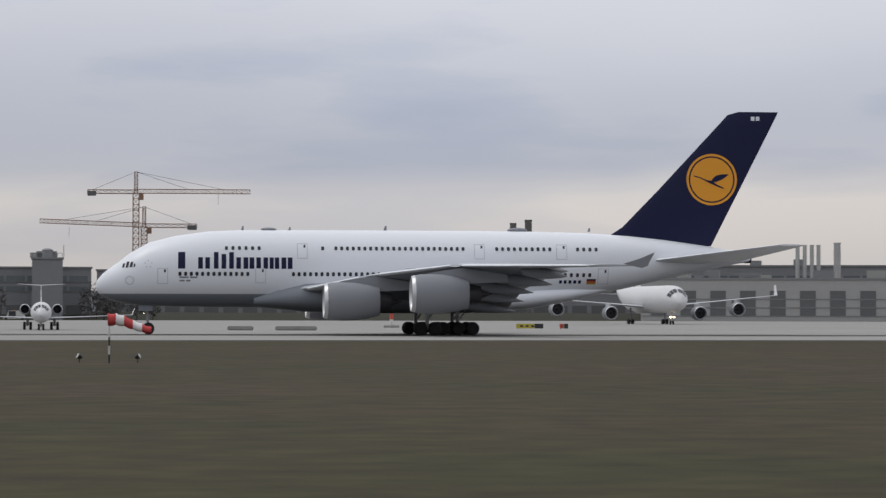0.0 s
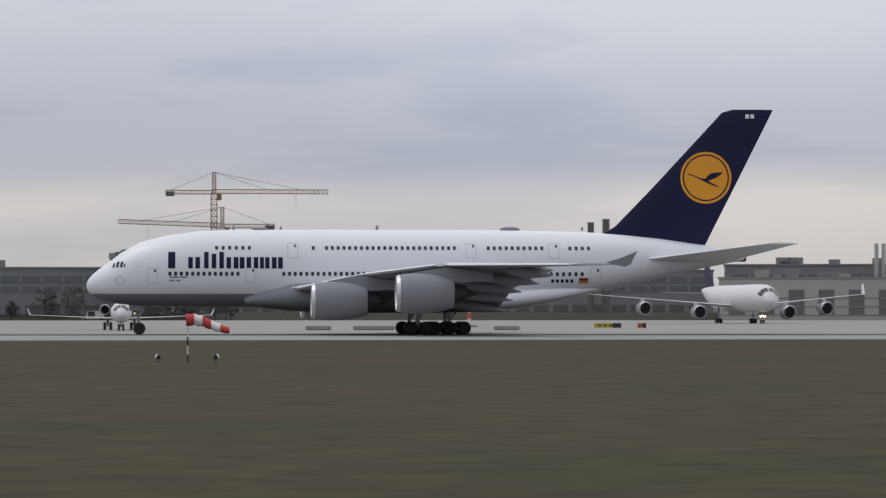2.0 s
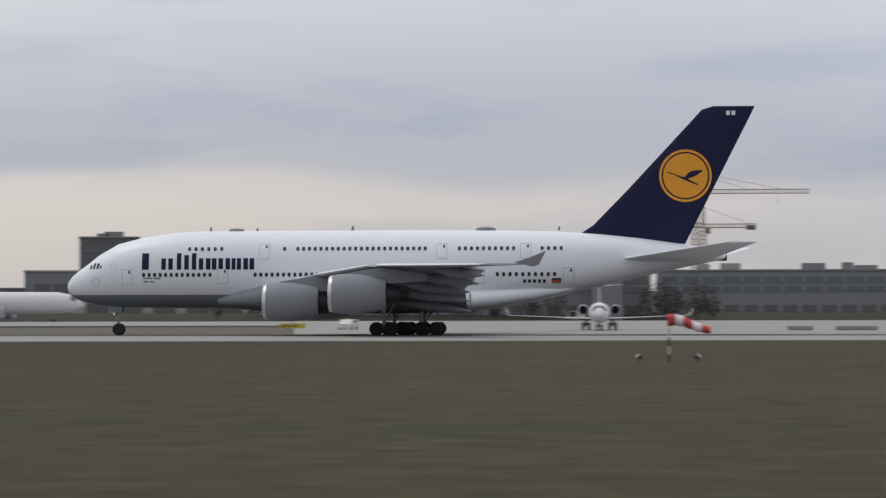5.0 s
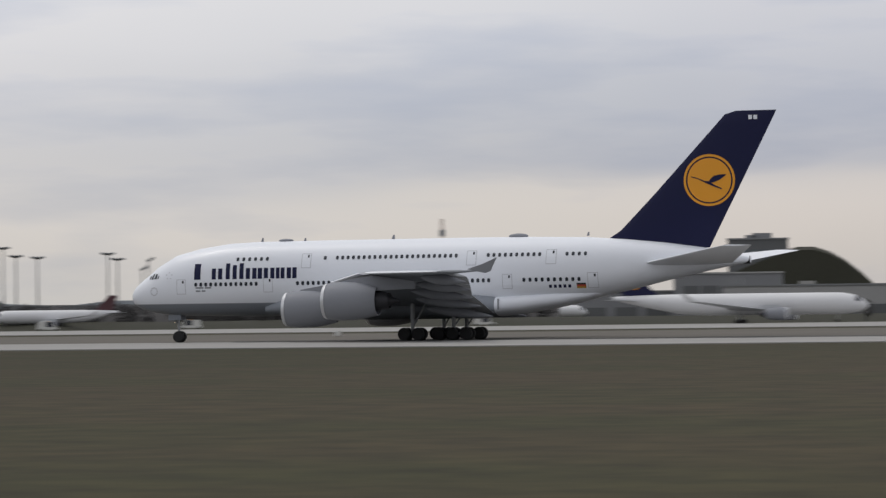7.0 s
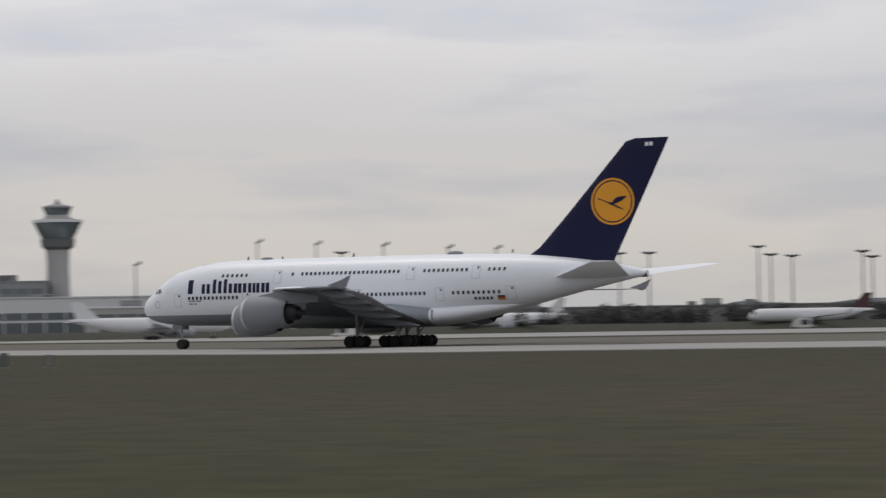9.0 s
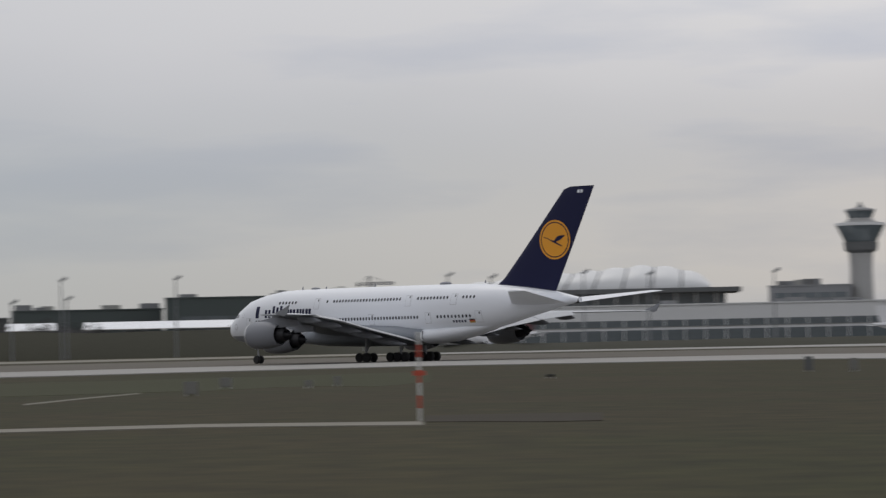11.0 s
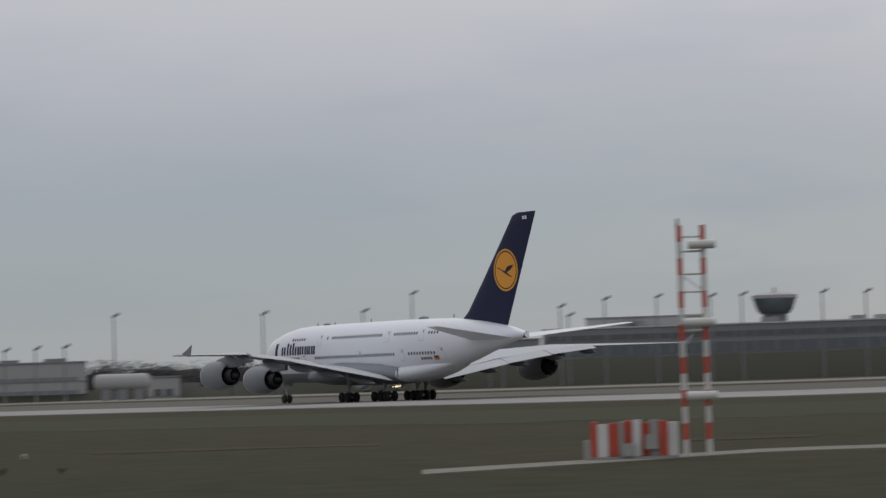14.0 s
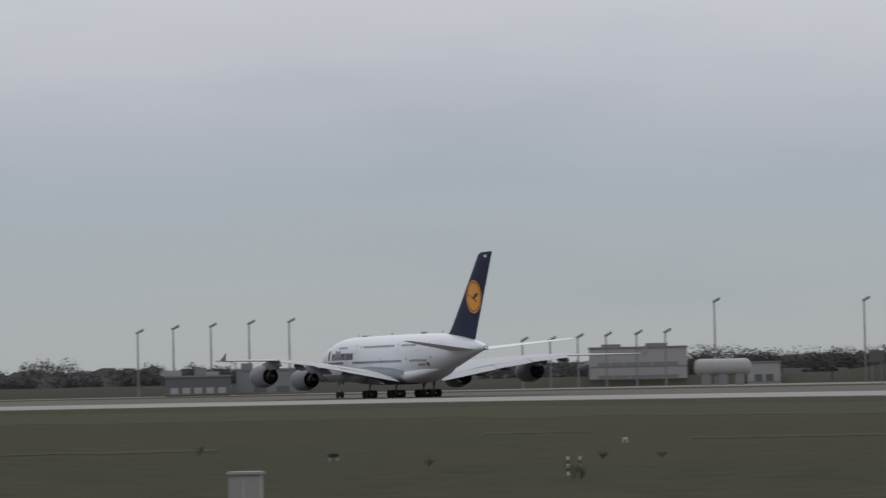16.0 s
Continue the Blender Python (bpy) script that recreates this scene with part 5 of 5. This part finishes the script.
building("cargo_shed", "pale two-storey cargo shed with dark window bands", 71.85, 73.65, 1010, 0.56, 25, M_FACADELIGHT, ((1.0, 3.6, 5.0, 0.3, M_FACADE), (6.6, 7.8, 4.0, 0.4, M_FACADE)), roof=M_FACADE, plant=2, seed=24)
building("cargo_shed", "low pale shed beside the storage tank", 70.15, 70.75, 1000, 0.24, 12, M_FACADELIGHT, ((0.8, 3.0, 2.5, 1.0, FD),), seed=27)
building("cargo_shed", "low grey cargo shed with dark gates", 73.85, 76.25, 1240, 0.3, 30, M_FACADE, ((0.8, 4.0, 5.0, 2.0, FD),), plant=3, seed=25)
building("cargo_shed", "low dark shed with small rooftop cabins", 80.25, 81.45, 950, 0.2, 16, M_FACADEDARK, ((0.8, 2.6, 2.4, 1.2, M_FACADELIGHT),), plant=3, seed=26)
building("cargo_shed", "plain pale grey shed at the airfield edge", 78.85, 80.15, 960, 0.3, 16, M_FACADE, ((0.8, 2.6, 4.0, 3.0, FD),), plant=1, seed=28)

tank = thing("storage_tank", "pale horizontal storage tank on concrete saddles", "tank", facing(71.2, 940))
part("shell", turned([(-8.6, 0.3), (-8.3, 1.6), (-7.6, 2.3), (-6.8, 2.55), (6.8, 2.55), (7.6, 2.3), (8.3, 1.6), (8.6, 0.3)], n=28), M_FACADELIGHT, tank, "pale painted steel shell", True).matrix_basis = pose(0, 0, 5.4)
for x in (-5, 0, 5):
    part("saddle", box(x - 1.4, x + 1.4, -1.8, 1.8, 0, 3.4, bevel=0.05), M_FACADE, tank, "grey concrete saddle")
part("manhole", tube((1.5, 0, 7.7), (1.5, 0, 8.4), 0.5, n=14), M_FACADELIGHT, tank)

board = thing("approach_board", "dark square board on two posts at the field edge", "board", facing(68.4, 700))
part("panel", box(-1.7, 1.7, -0.1, 0.1, 5.0, 7.6, bevel=0.03), M_FACADEDARK, board, "dark panel")
for x in (-1.0, 1.0):
    part("post", tube((x, 0, 0), (x, 0, 5.2), 0.1), M_DIMSTEEL, board)

building("hangar", "long pale maintenance hangar with dark gates", 44.05, 47.85, 1300, 0.78, 60, M_PALE, ((2.0, 6.0, 9.0, 1.6, G), (12.5, 14.2, 9.0, 1.6, FD)), roof=M_MEMBRANE, plant=3, seed=31)
building("hangar", "grey hangar block beside the forum", 46.45, 47.9, 1290, 0.98, 40, M_FACADELIGHT, ((16.5, 19.0, 8.0, 1.0, FD),), roof=M_PALE, plant=2, seed=32)
building("shed", "low pale shed behind the car park", 52.85, 55.55, 1100, 0.4, 20, M_PALE, ((1.0, 5.0, 6.0, 2.0, FD),), plant=3, seed=33)

# bright low roof sheets that mirror the sky
for az0, az1 in ((48.35, 51.35), (51.85, 52.75)):
    r = 1040
    half = r * math.tan(radians((az1 - az0) / 2))
    ob = thing("carport_roof", "low bright metal carport roof on posts", "roof", facing((az0 + az1) / 2, r))
    part("roof_sheet", loft([[(-half, 0, rise(0.40, r)), (half, 0, rise(0.40, r)), (half, 0, rise(0.40, r) - 0.2), (-half, 0, rise(0.40, r) - 0.2)],
                             [(-half, 9, rise(0.53, r) + 0.1), (half, 9, rise(0.53, r) + 0.1), (half, 9, rise(0.53, r) - 0.1), (-half, 9, rise(0.53, r) - 0.1)]]), M_GLASSROOF, ob, "bright sloping metal sheet")
    for k in range(9):
        x = -half + 2 * half * k / 8
        part("post", tube((x, 0.5, 0), (x, 0.5, rise(0.40, r) - 0.1), 0.2), M_DIMSTEEL, ob)

# membrane hall: a long barrel roof of bulging white fields between slanting ribs, rounded off at its end
vault = thing("vaulted_hall", "white ribbed membrane roof over a terminal forum", "building", facing(42.15, 1250))
V0, V1, EAVE = -54.0, 50.0, rise(0.93, 1250)


def vault_at(x, s, lift=0.0):
    """A place on the roof: x along it, s from the front eave (0) to the back (1)."""
    u = (x - V0) / (V1 - V0)
    crest = rise(1.06 + 0.27 * min(1.0, u / 0.72), 1250) - EAVE
    if u > 0.72:
        crest *= math.sqrt(max(0.0, 1 - ((u - 0.72) / 0.29) ** 2))
    a = s * math.pi
    up = math.sin(a) ** 0.8 if 0 < s < 1 else 0.0
    return x + 7 * up * (1 - u), -22 * math.cos(a), EAVE + crest * up + lift


FIELDS = 9
for k in range(FIELDS):
    xa, xb = (V0 + (V1 - V0) * q / FIELDS for q in (k, k + 1))
    rings = []
    for q in range(7):
        v = q / 6
        x, puff = xa + (xb - xa) * v, 1.1 * math.sin(math.pi * v)
        top = [vault_at(x, p / 14, puff * math.sin(math.pi * p / 14)) for p in range(15)]
        rings.append(top + [(px, py, pz - 0.5) for px, py, pz in top[::-1]])
    part("roof_field", loft(rings), M_MEMBRANE, vault, "white bulging membrane field", True)
    rib = bmesh.new()
    for p in range(14):
        tube(vault_at(xa, p / 14, 0.1), vault_at(xa, (p + 1) / 14, 0.1), 0.4, n=6, bm=rib)
    part("rib", rib, M_FACADE, vault, "grey steel rib")
part("eave_slab", box(V0 - 22, V1 + 12, -26, 26, rise(0.84, 1250), EAVE - 0.1, bevel=0.1), M_FACADEDARK, vault, "dark flat eave slab")
part("glazing", box(V0 - 16, V1 + 6, -20, 20, 0, rise(0.84, 1250)), M_GLASS, vault, "dark glazed front")
for k in range(16):
    x = V0 - 12 + (V1 - V0 + 14) * k / 15
    part("column", tube((x, -24, 0), (x, -24, rise(0.84, 1250)), 0.45, n=10), M_FACADELIGHT, vault, "pale slim column", True)


def control_tower(az, r, prof, label, bands):
    ob = thing("control_tower", label, "control tower", facing(az, r))
    for name, p, mat, lab in prof:
        part(name, turned(p, False, 24), mat, ob, lab, True)
    return ob


z = lambda el: rise(el, 1200)
control_tower(37.06, 1200, (
    ("shaft", [(0, 5.2), (z(1.2), 4.2), (z(1.55), 4.6)], M_FACADELIGHT, "pale concrete shaft"),
    ("lower_gallery", [(z(1.5), 4.5), (z(1.56), 6.2), (z(1.7), 6.6), (z(1.71), 5.5)], M_FACADEDARK, "dark lower gallery"),
    ("main_deck", [(z(1.7), 6.0), (z(1.76), 6.6), (z(2.0), 9.2), (z(2.02), 9.2), (z(2.03), 6.0)], M_GLASS, "dark flared glazed deck"),
    ("deck_rim", [(z(2.0), 9.0), (z(2.0), 9.5), (z(2.05), 9.5), (z(2.05), 6)], M_MEMBRANE, "white rim"),
    ("cab_base", [(z(2.04), 7.6), (z(2.1), 5.0), (z(2.14), 4.6)], M_FACADELIGHT, "pale cab base"),
    ("cab", [(z(2.13), 4.2), (z(2.27), 5.6), (z(2.28), 5.6), (z(2.29), 3)], M_GLASS, "dark glazed cab"),
    ("cab_roof", [(z(2.27), 5.9), (z(2.30), 5.6), (z(2.34), 1.6), (z(2.39), 0.8), (z(2.44), 0.2)], M_ROOF, "grey cab roof")), "pale concrete control tower with dark flared cab", 0)
z = lambda el: rise(el + 0.03, 1185)
control_tower(59.18, 1185, (
    ("shaft", [(0, 4.6), (z(1.0), 4.6), (z(1.1), 5.0)], M_FACADE, "grey shaft"),
    ("main_deck", [(z(1.02), 5.6), (z(1.1), 6.8), (z(1.3), 8.2), (z(1.31), 8.2), (z(1.32), 5)], M_GLASS, "dark glazed deck"),
    ("deck_rim", [(z(1.3), 8.0), (z(1.3), 8.5), (z(1.36), 8.5), (z(1.4), 4.6)], M_FACADELIGHT, "pale roof rim"),
    ("roof_mast", [(z(1.39), 0.5), (z(1.5), 0.3)], M_DIMSTEEL, "roof mast")), "squat round apron control tower", 0)
z = lambda el: rise(el, 960)
control_tower(33.35, 960, (
    ("shaft", [(0, 4.0), (z(0.8), 3.4)], M_FACADELIGHT, "pale shaft"),
    ("cab", [(z(0.76), 2.6), (z(0.82), 3.4), (z(0.97), 6.4), (z(0.99), 6.4), (z(1.0), 2)], M_GLASS, "dark flared cab"),
    ("cab_roof", [(z(0.97), 6.6), (z(1.02), 6.6), (z(1.03), 2), (z(1.08), 0.4)], M_ROOF, "grey cab roof")), "small pale apron tower with flared cab", 0)

# chimneys
for az, el, w, mat, lab in ((-12.57, 1.23, 0.58, M_CHIMNEY, "bright steel chimney pipe"), (-12.7, 1.23, 0.58, M_CHIMNEY, "bright steel chimney pipe"), (-12.83, 1.23, 0.58, M_CHIMNEY, "bright steel chimney pipe"), (-12.95, 1.23, 0.58, M_CHIMNEY, "bright steel chimney pipe"),
                            (-13.29, 1.27, 1.0, M_CHIMNEY, "stout weathered steel chimney"), (-7.35, 1.63, 0.95, M_CHIMDARK, "tall dark steel chimney"), (-7.63, 1.69, 1.05, M_CHIMDARK, "tall dark steel chimney"),
                            (6.4, 1.2, 0.6, M_CHIMNEY, "slim steel vent stack"), (6.2, 0.95, 1.6, M_FACADE, "squat pale grey silo"), (5.95, 0.9, 1.2, M_CHIMDARK, "squat dark vent stack")):
    ob = thing("chimney", lab, "chimney", facing(az, 915), "chimneys")
    h = rise(el, 915)
    part("flue", turned([(0, w * 1.05), (h * 0.98, w), (h, w * 1.06), (h + 0.2, w * 1.06), (h + 0.2, w * 0.8)], False, 16), mat, ob, lab, True)
    for k in range(3):
        part("collar", turned([(h * (0.55 + 0.15 * k), w * 1.0), (h * (0.55 + 0.15 * k), w * 1.12), (h * (0.55 + 0.15 * k) + 0.3, w * 1.12), (h * (0.55 + 0.15 * k) + 0.3, w)], False, 16), mat, ob)

# grass-topped shelter
rings = []
for k in range(15):
    u = k / 14
    x = -36 + 72 * u
    h = rise(0.2, 950) + (rise(1.25, 1020) - rise(0.2, 950)) * max(0.0, math.sin(math.pi * min(1, u * 1.25)) if u < 0.4 else 1 - ((u - 0.4) / 0.6) ** 1.4)
    rings.append([(-x, 0, -0.2), (-x, 6, h * 0.95), (-x, 14, h), (-x, 40, -0.2)])
tagged(part("earth_mound", loft(rings), M_MOUND, smooth=True), "steep grass-covered earth mound behind the apron", "mound", kind="structure").matrix_basis = facing(9.9, 1020)
building("shelter", "dark flat shelter on the mound", 9.8, 10.9, 1028, 1.36, 10, M_FACADEDARK, ((22.6, 23.6, 2.4, 0.5, G),), base=14, plant=2, seed=41)
building("shelter", "low pale-roofed shelter at the foot of the mound", 9.9, 11.9, 985, 0.74, 12, M_FACADE, ((6.5, 11.5, 5.0, 0.8, FD),), roof=M_FACADELIGHT, seed=42)

# ---- bare woods and bushes ----


def woods(name, spans, label, seed):
    """Winter woods: many thin twigs and trunks in clumps with an uneven top."""
    rnd = np.random.default_rng(seed)
    verts, faces = [], []
    for az0, az1, r, el, n, twigs in spans:
        steps = int((az1 - az0) * 14) if n > 30 else 0
        for q in range(steps):
            az = az0 + (az1 - az0) * q / steps
            top = rise(el, r) * (0.78 + 0.1 * noise.noise((az * 1.1, el * 9, seed)) + 0.14 * noise.noise((az * 6.5, el * 5, seed)))
            b = len(verts)
            verts += [(*spot(az, r), -0.3), (*spot(az, r + 12), max(1.5, top)), (*spot(az, r + 26), -0.3)]
            if q:
                faces += [(b - 3, b, b + 1, b - 2), (b - 2, b + 1, b + 2, b - 1)]
        n, twigs = int(n * 1.25), int(twigs * 4.2)
        for t in range(n):
            az = rnd.uniform(az0, az1)
            rr = r + rnd.uniform(-25, 40)
            h = (rise(el, rr)) * rnd.uniform(0.55, 1.08)
            x, y = spot(az, rr)
            wd = h * rnd.uniform(0.28, 0.5)
            b = len(verts)
            verts += [(x - 0.2, y, -0.1), (x + 0.2, y, -0.1), (x, y + 0.2, -0.1), (x, y, h * 0.8)]
            faces += [(b, b + 1, b + 3), (b + 1, b + 2, b + 3), (b + 2, b, b + 3)]
            u = rnd.normal(size=(twigs, 3))
            u /= np.linalg.norm(u, axis=1)[:, None]
            u *= rnd.uniform(0.25, 1, (twigs, 1)) ** 0.5
            c = u * (wd, wd, h * 0.42) + (x, y, h * 0.56)
            s = rnd.uniform(0.14, 0.48, (twigs, 1))
            d1, d2 = rnd.normal(size=(twigs, 3)) * s, rnd.normal(size=(twigs, 3)) * s * 0.7
            for q in range(twigs):
                b = len(verts)
                verts += [tuple(c[q] - d1[q]), tuple(c[q] + d1[q]), tuple(c[q] + d2[q])]
                faces.append((b, b + 1, b + 2))
    me = bpy.data.meshes.new(name)
    me.from_pydata(verts, [], faces)
    me.materials.append(M_WOOD)
    return tagged(new(name, me), label, "trees", kind="stuff")


woods("bare_woods", [(66.25, 92.25, 1180, 0.36, 460, 60), (66.75, 71.75, 1200, 0.52, 120, 70), (70.75, 71.95, 1090, 0.62, 14, 90), (80.25, 86.25, 1220, 0.5, 40, 80), (68.25, 77.25, 1130, 0.2, 170, 60), (82.85, 83.95, 1260, 0.58, 12, 110)], "belt of bare dark winter woods", 3)
woods("bare_woods", [(48.25, 51.25, 1050, 0.46, 40, 60), (51.05, 55.45, 1050, 0.6, 95, 80), (64.25, 68.25, 1050, 0.42, 60, 60)], "row of dark bare trees before terminals", 4)
woods("bare_woods", [(14, 31.25, 930, 0.3, 200, 60), (15, 21, 940, 0.42, 80, 60), (21.5, 27.25, 940, 0.36, 50, 60)], "dark bare bushes beside the aprons", 5)
woods("bare_woods", [(-0.9, 0.8, 862, 0.55, 9, 70), (1.6, 3.4, 860, 0.5, 4, 60), (2.4, 4.6, 855, 0.55, 3, 60), (-17, -14, 860, 0.4, 5, 60), (5, 9, 880, 0.35, 9, 60)], "scattered bare trees before workshops", 6)

# low grassy bank between the airfield and the terminals
for a0, a1, r0, hb_, steps in ((46.2, 69.2, 1000, 8.6, 70), (69.22, 92.0, 1000, 3.4, 60), (-20.0, 46.18, 890, 2.2, 90)):
    rings = []
    for k in range(steps):
        az = a0 + (a1 - a0) * k / (steps - 1)
        h = hb_ * (1 + 0.12 * noise.noise((az * 0.6, r0, 0)))
        if hb_ > 5:
            h *= min(1.0, 0.3 + (az - 46.2) / 2.5, 0.4 + (69.2 - az) / 4)
        rings.append([(*spot(az, r0), -0.3), (*spot(az, r0 + 14), h), (*spot(az, r0 + 22), h * 0.95), (*spot(az, r0 + 34), -0.3)])
    tagged(part("grass_bank", loft(rings), M_MOUND, smooth=True), "low dark grass bank beside the aprons", "bank", kind="structure")

# blue-grey hills far behind, the haze of distance put into their colour
hb = bmesh.new()
prev = None
for k in range(181):
    az = -40 + 140 * k / 180
    x, y = spot(az, 4300)
    h = rise(0.22 + 0.2 * (0.5 + 0.5 * noise.noise((az * 0.35, 0.3, 0))) + 0.15 * noise.noise((az * 1.3, 1.7, 0)), 4300)
    cur = (hb.verts.new((x, y, -1)), hb.verts.new((x, y, h)))
    if prev:
        hb.faces.new((prev[0], cur[0], cur[1], prev[1]))
    prev = cur
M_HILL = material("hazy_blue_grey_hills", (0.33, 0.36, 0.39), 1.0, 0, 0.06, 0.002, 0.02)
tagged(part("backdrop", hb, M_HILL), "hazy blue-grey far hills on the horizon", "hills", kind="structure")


def motions():
    """The big jet on its take-off run, and the taxiing jets."""
    walk(jet, [(t, pose(x, y, 0.0, 0, 0, turn)) for t, x, y, turn in JET])
    walk(quad, [(t, facing(az, r) @ pose(0, 0, 0, 0, 0, turn - az)) for t, az, r, turn in
                ((0.0, -10.42, 622, 92), (1.5, -10.55, 620, 92.5), (2.5, -10.78, 618, 93.5), (3.5, -11.0, 616, 95), (6.0, -11.6, 612, 99), (16.0, -14.0, 600, 112))])
    walk(rjet, [(t, facing(az, r) @ pose(0, 0, 0, 0, 0, 90)) for t, az, r in ((0.0, 1.31, 396), (1.5, 1.30, 396), (3.5, 1.26, 395.5), (5.8, 1.5, 395), (6.5, 1.7, 395), (16.0, 4.0, 394))])
    walk(roller, [(t, pose(-116 + 17.5 * (t - 7), 790, 0, 0, 0, 183)) for t in (0.0, 7.0, 16.0)])
    walk(mover, [(t, facing(az, 900) @ pose(0, 0, 0, 0, 0, 118)) for t, az in ((0.0, 74.25), (10.0, 68.65), (13.0, 66.8), (14.5, 65.75), (15.0, 65.55), (16.0, 64.95))])


motions()
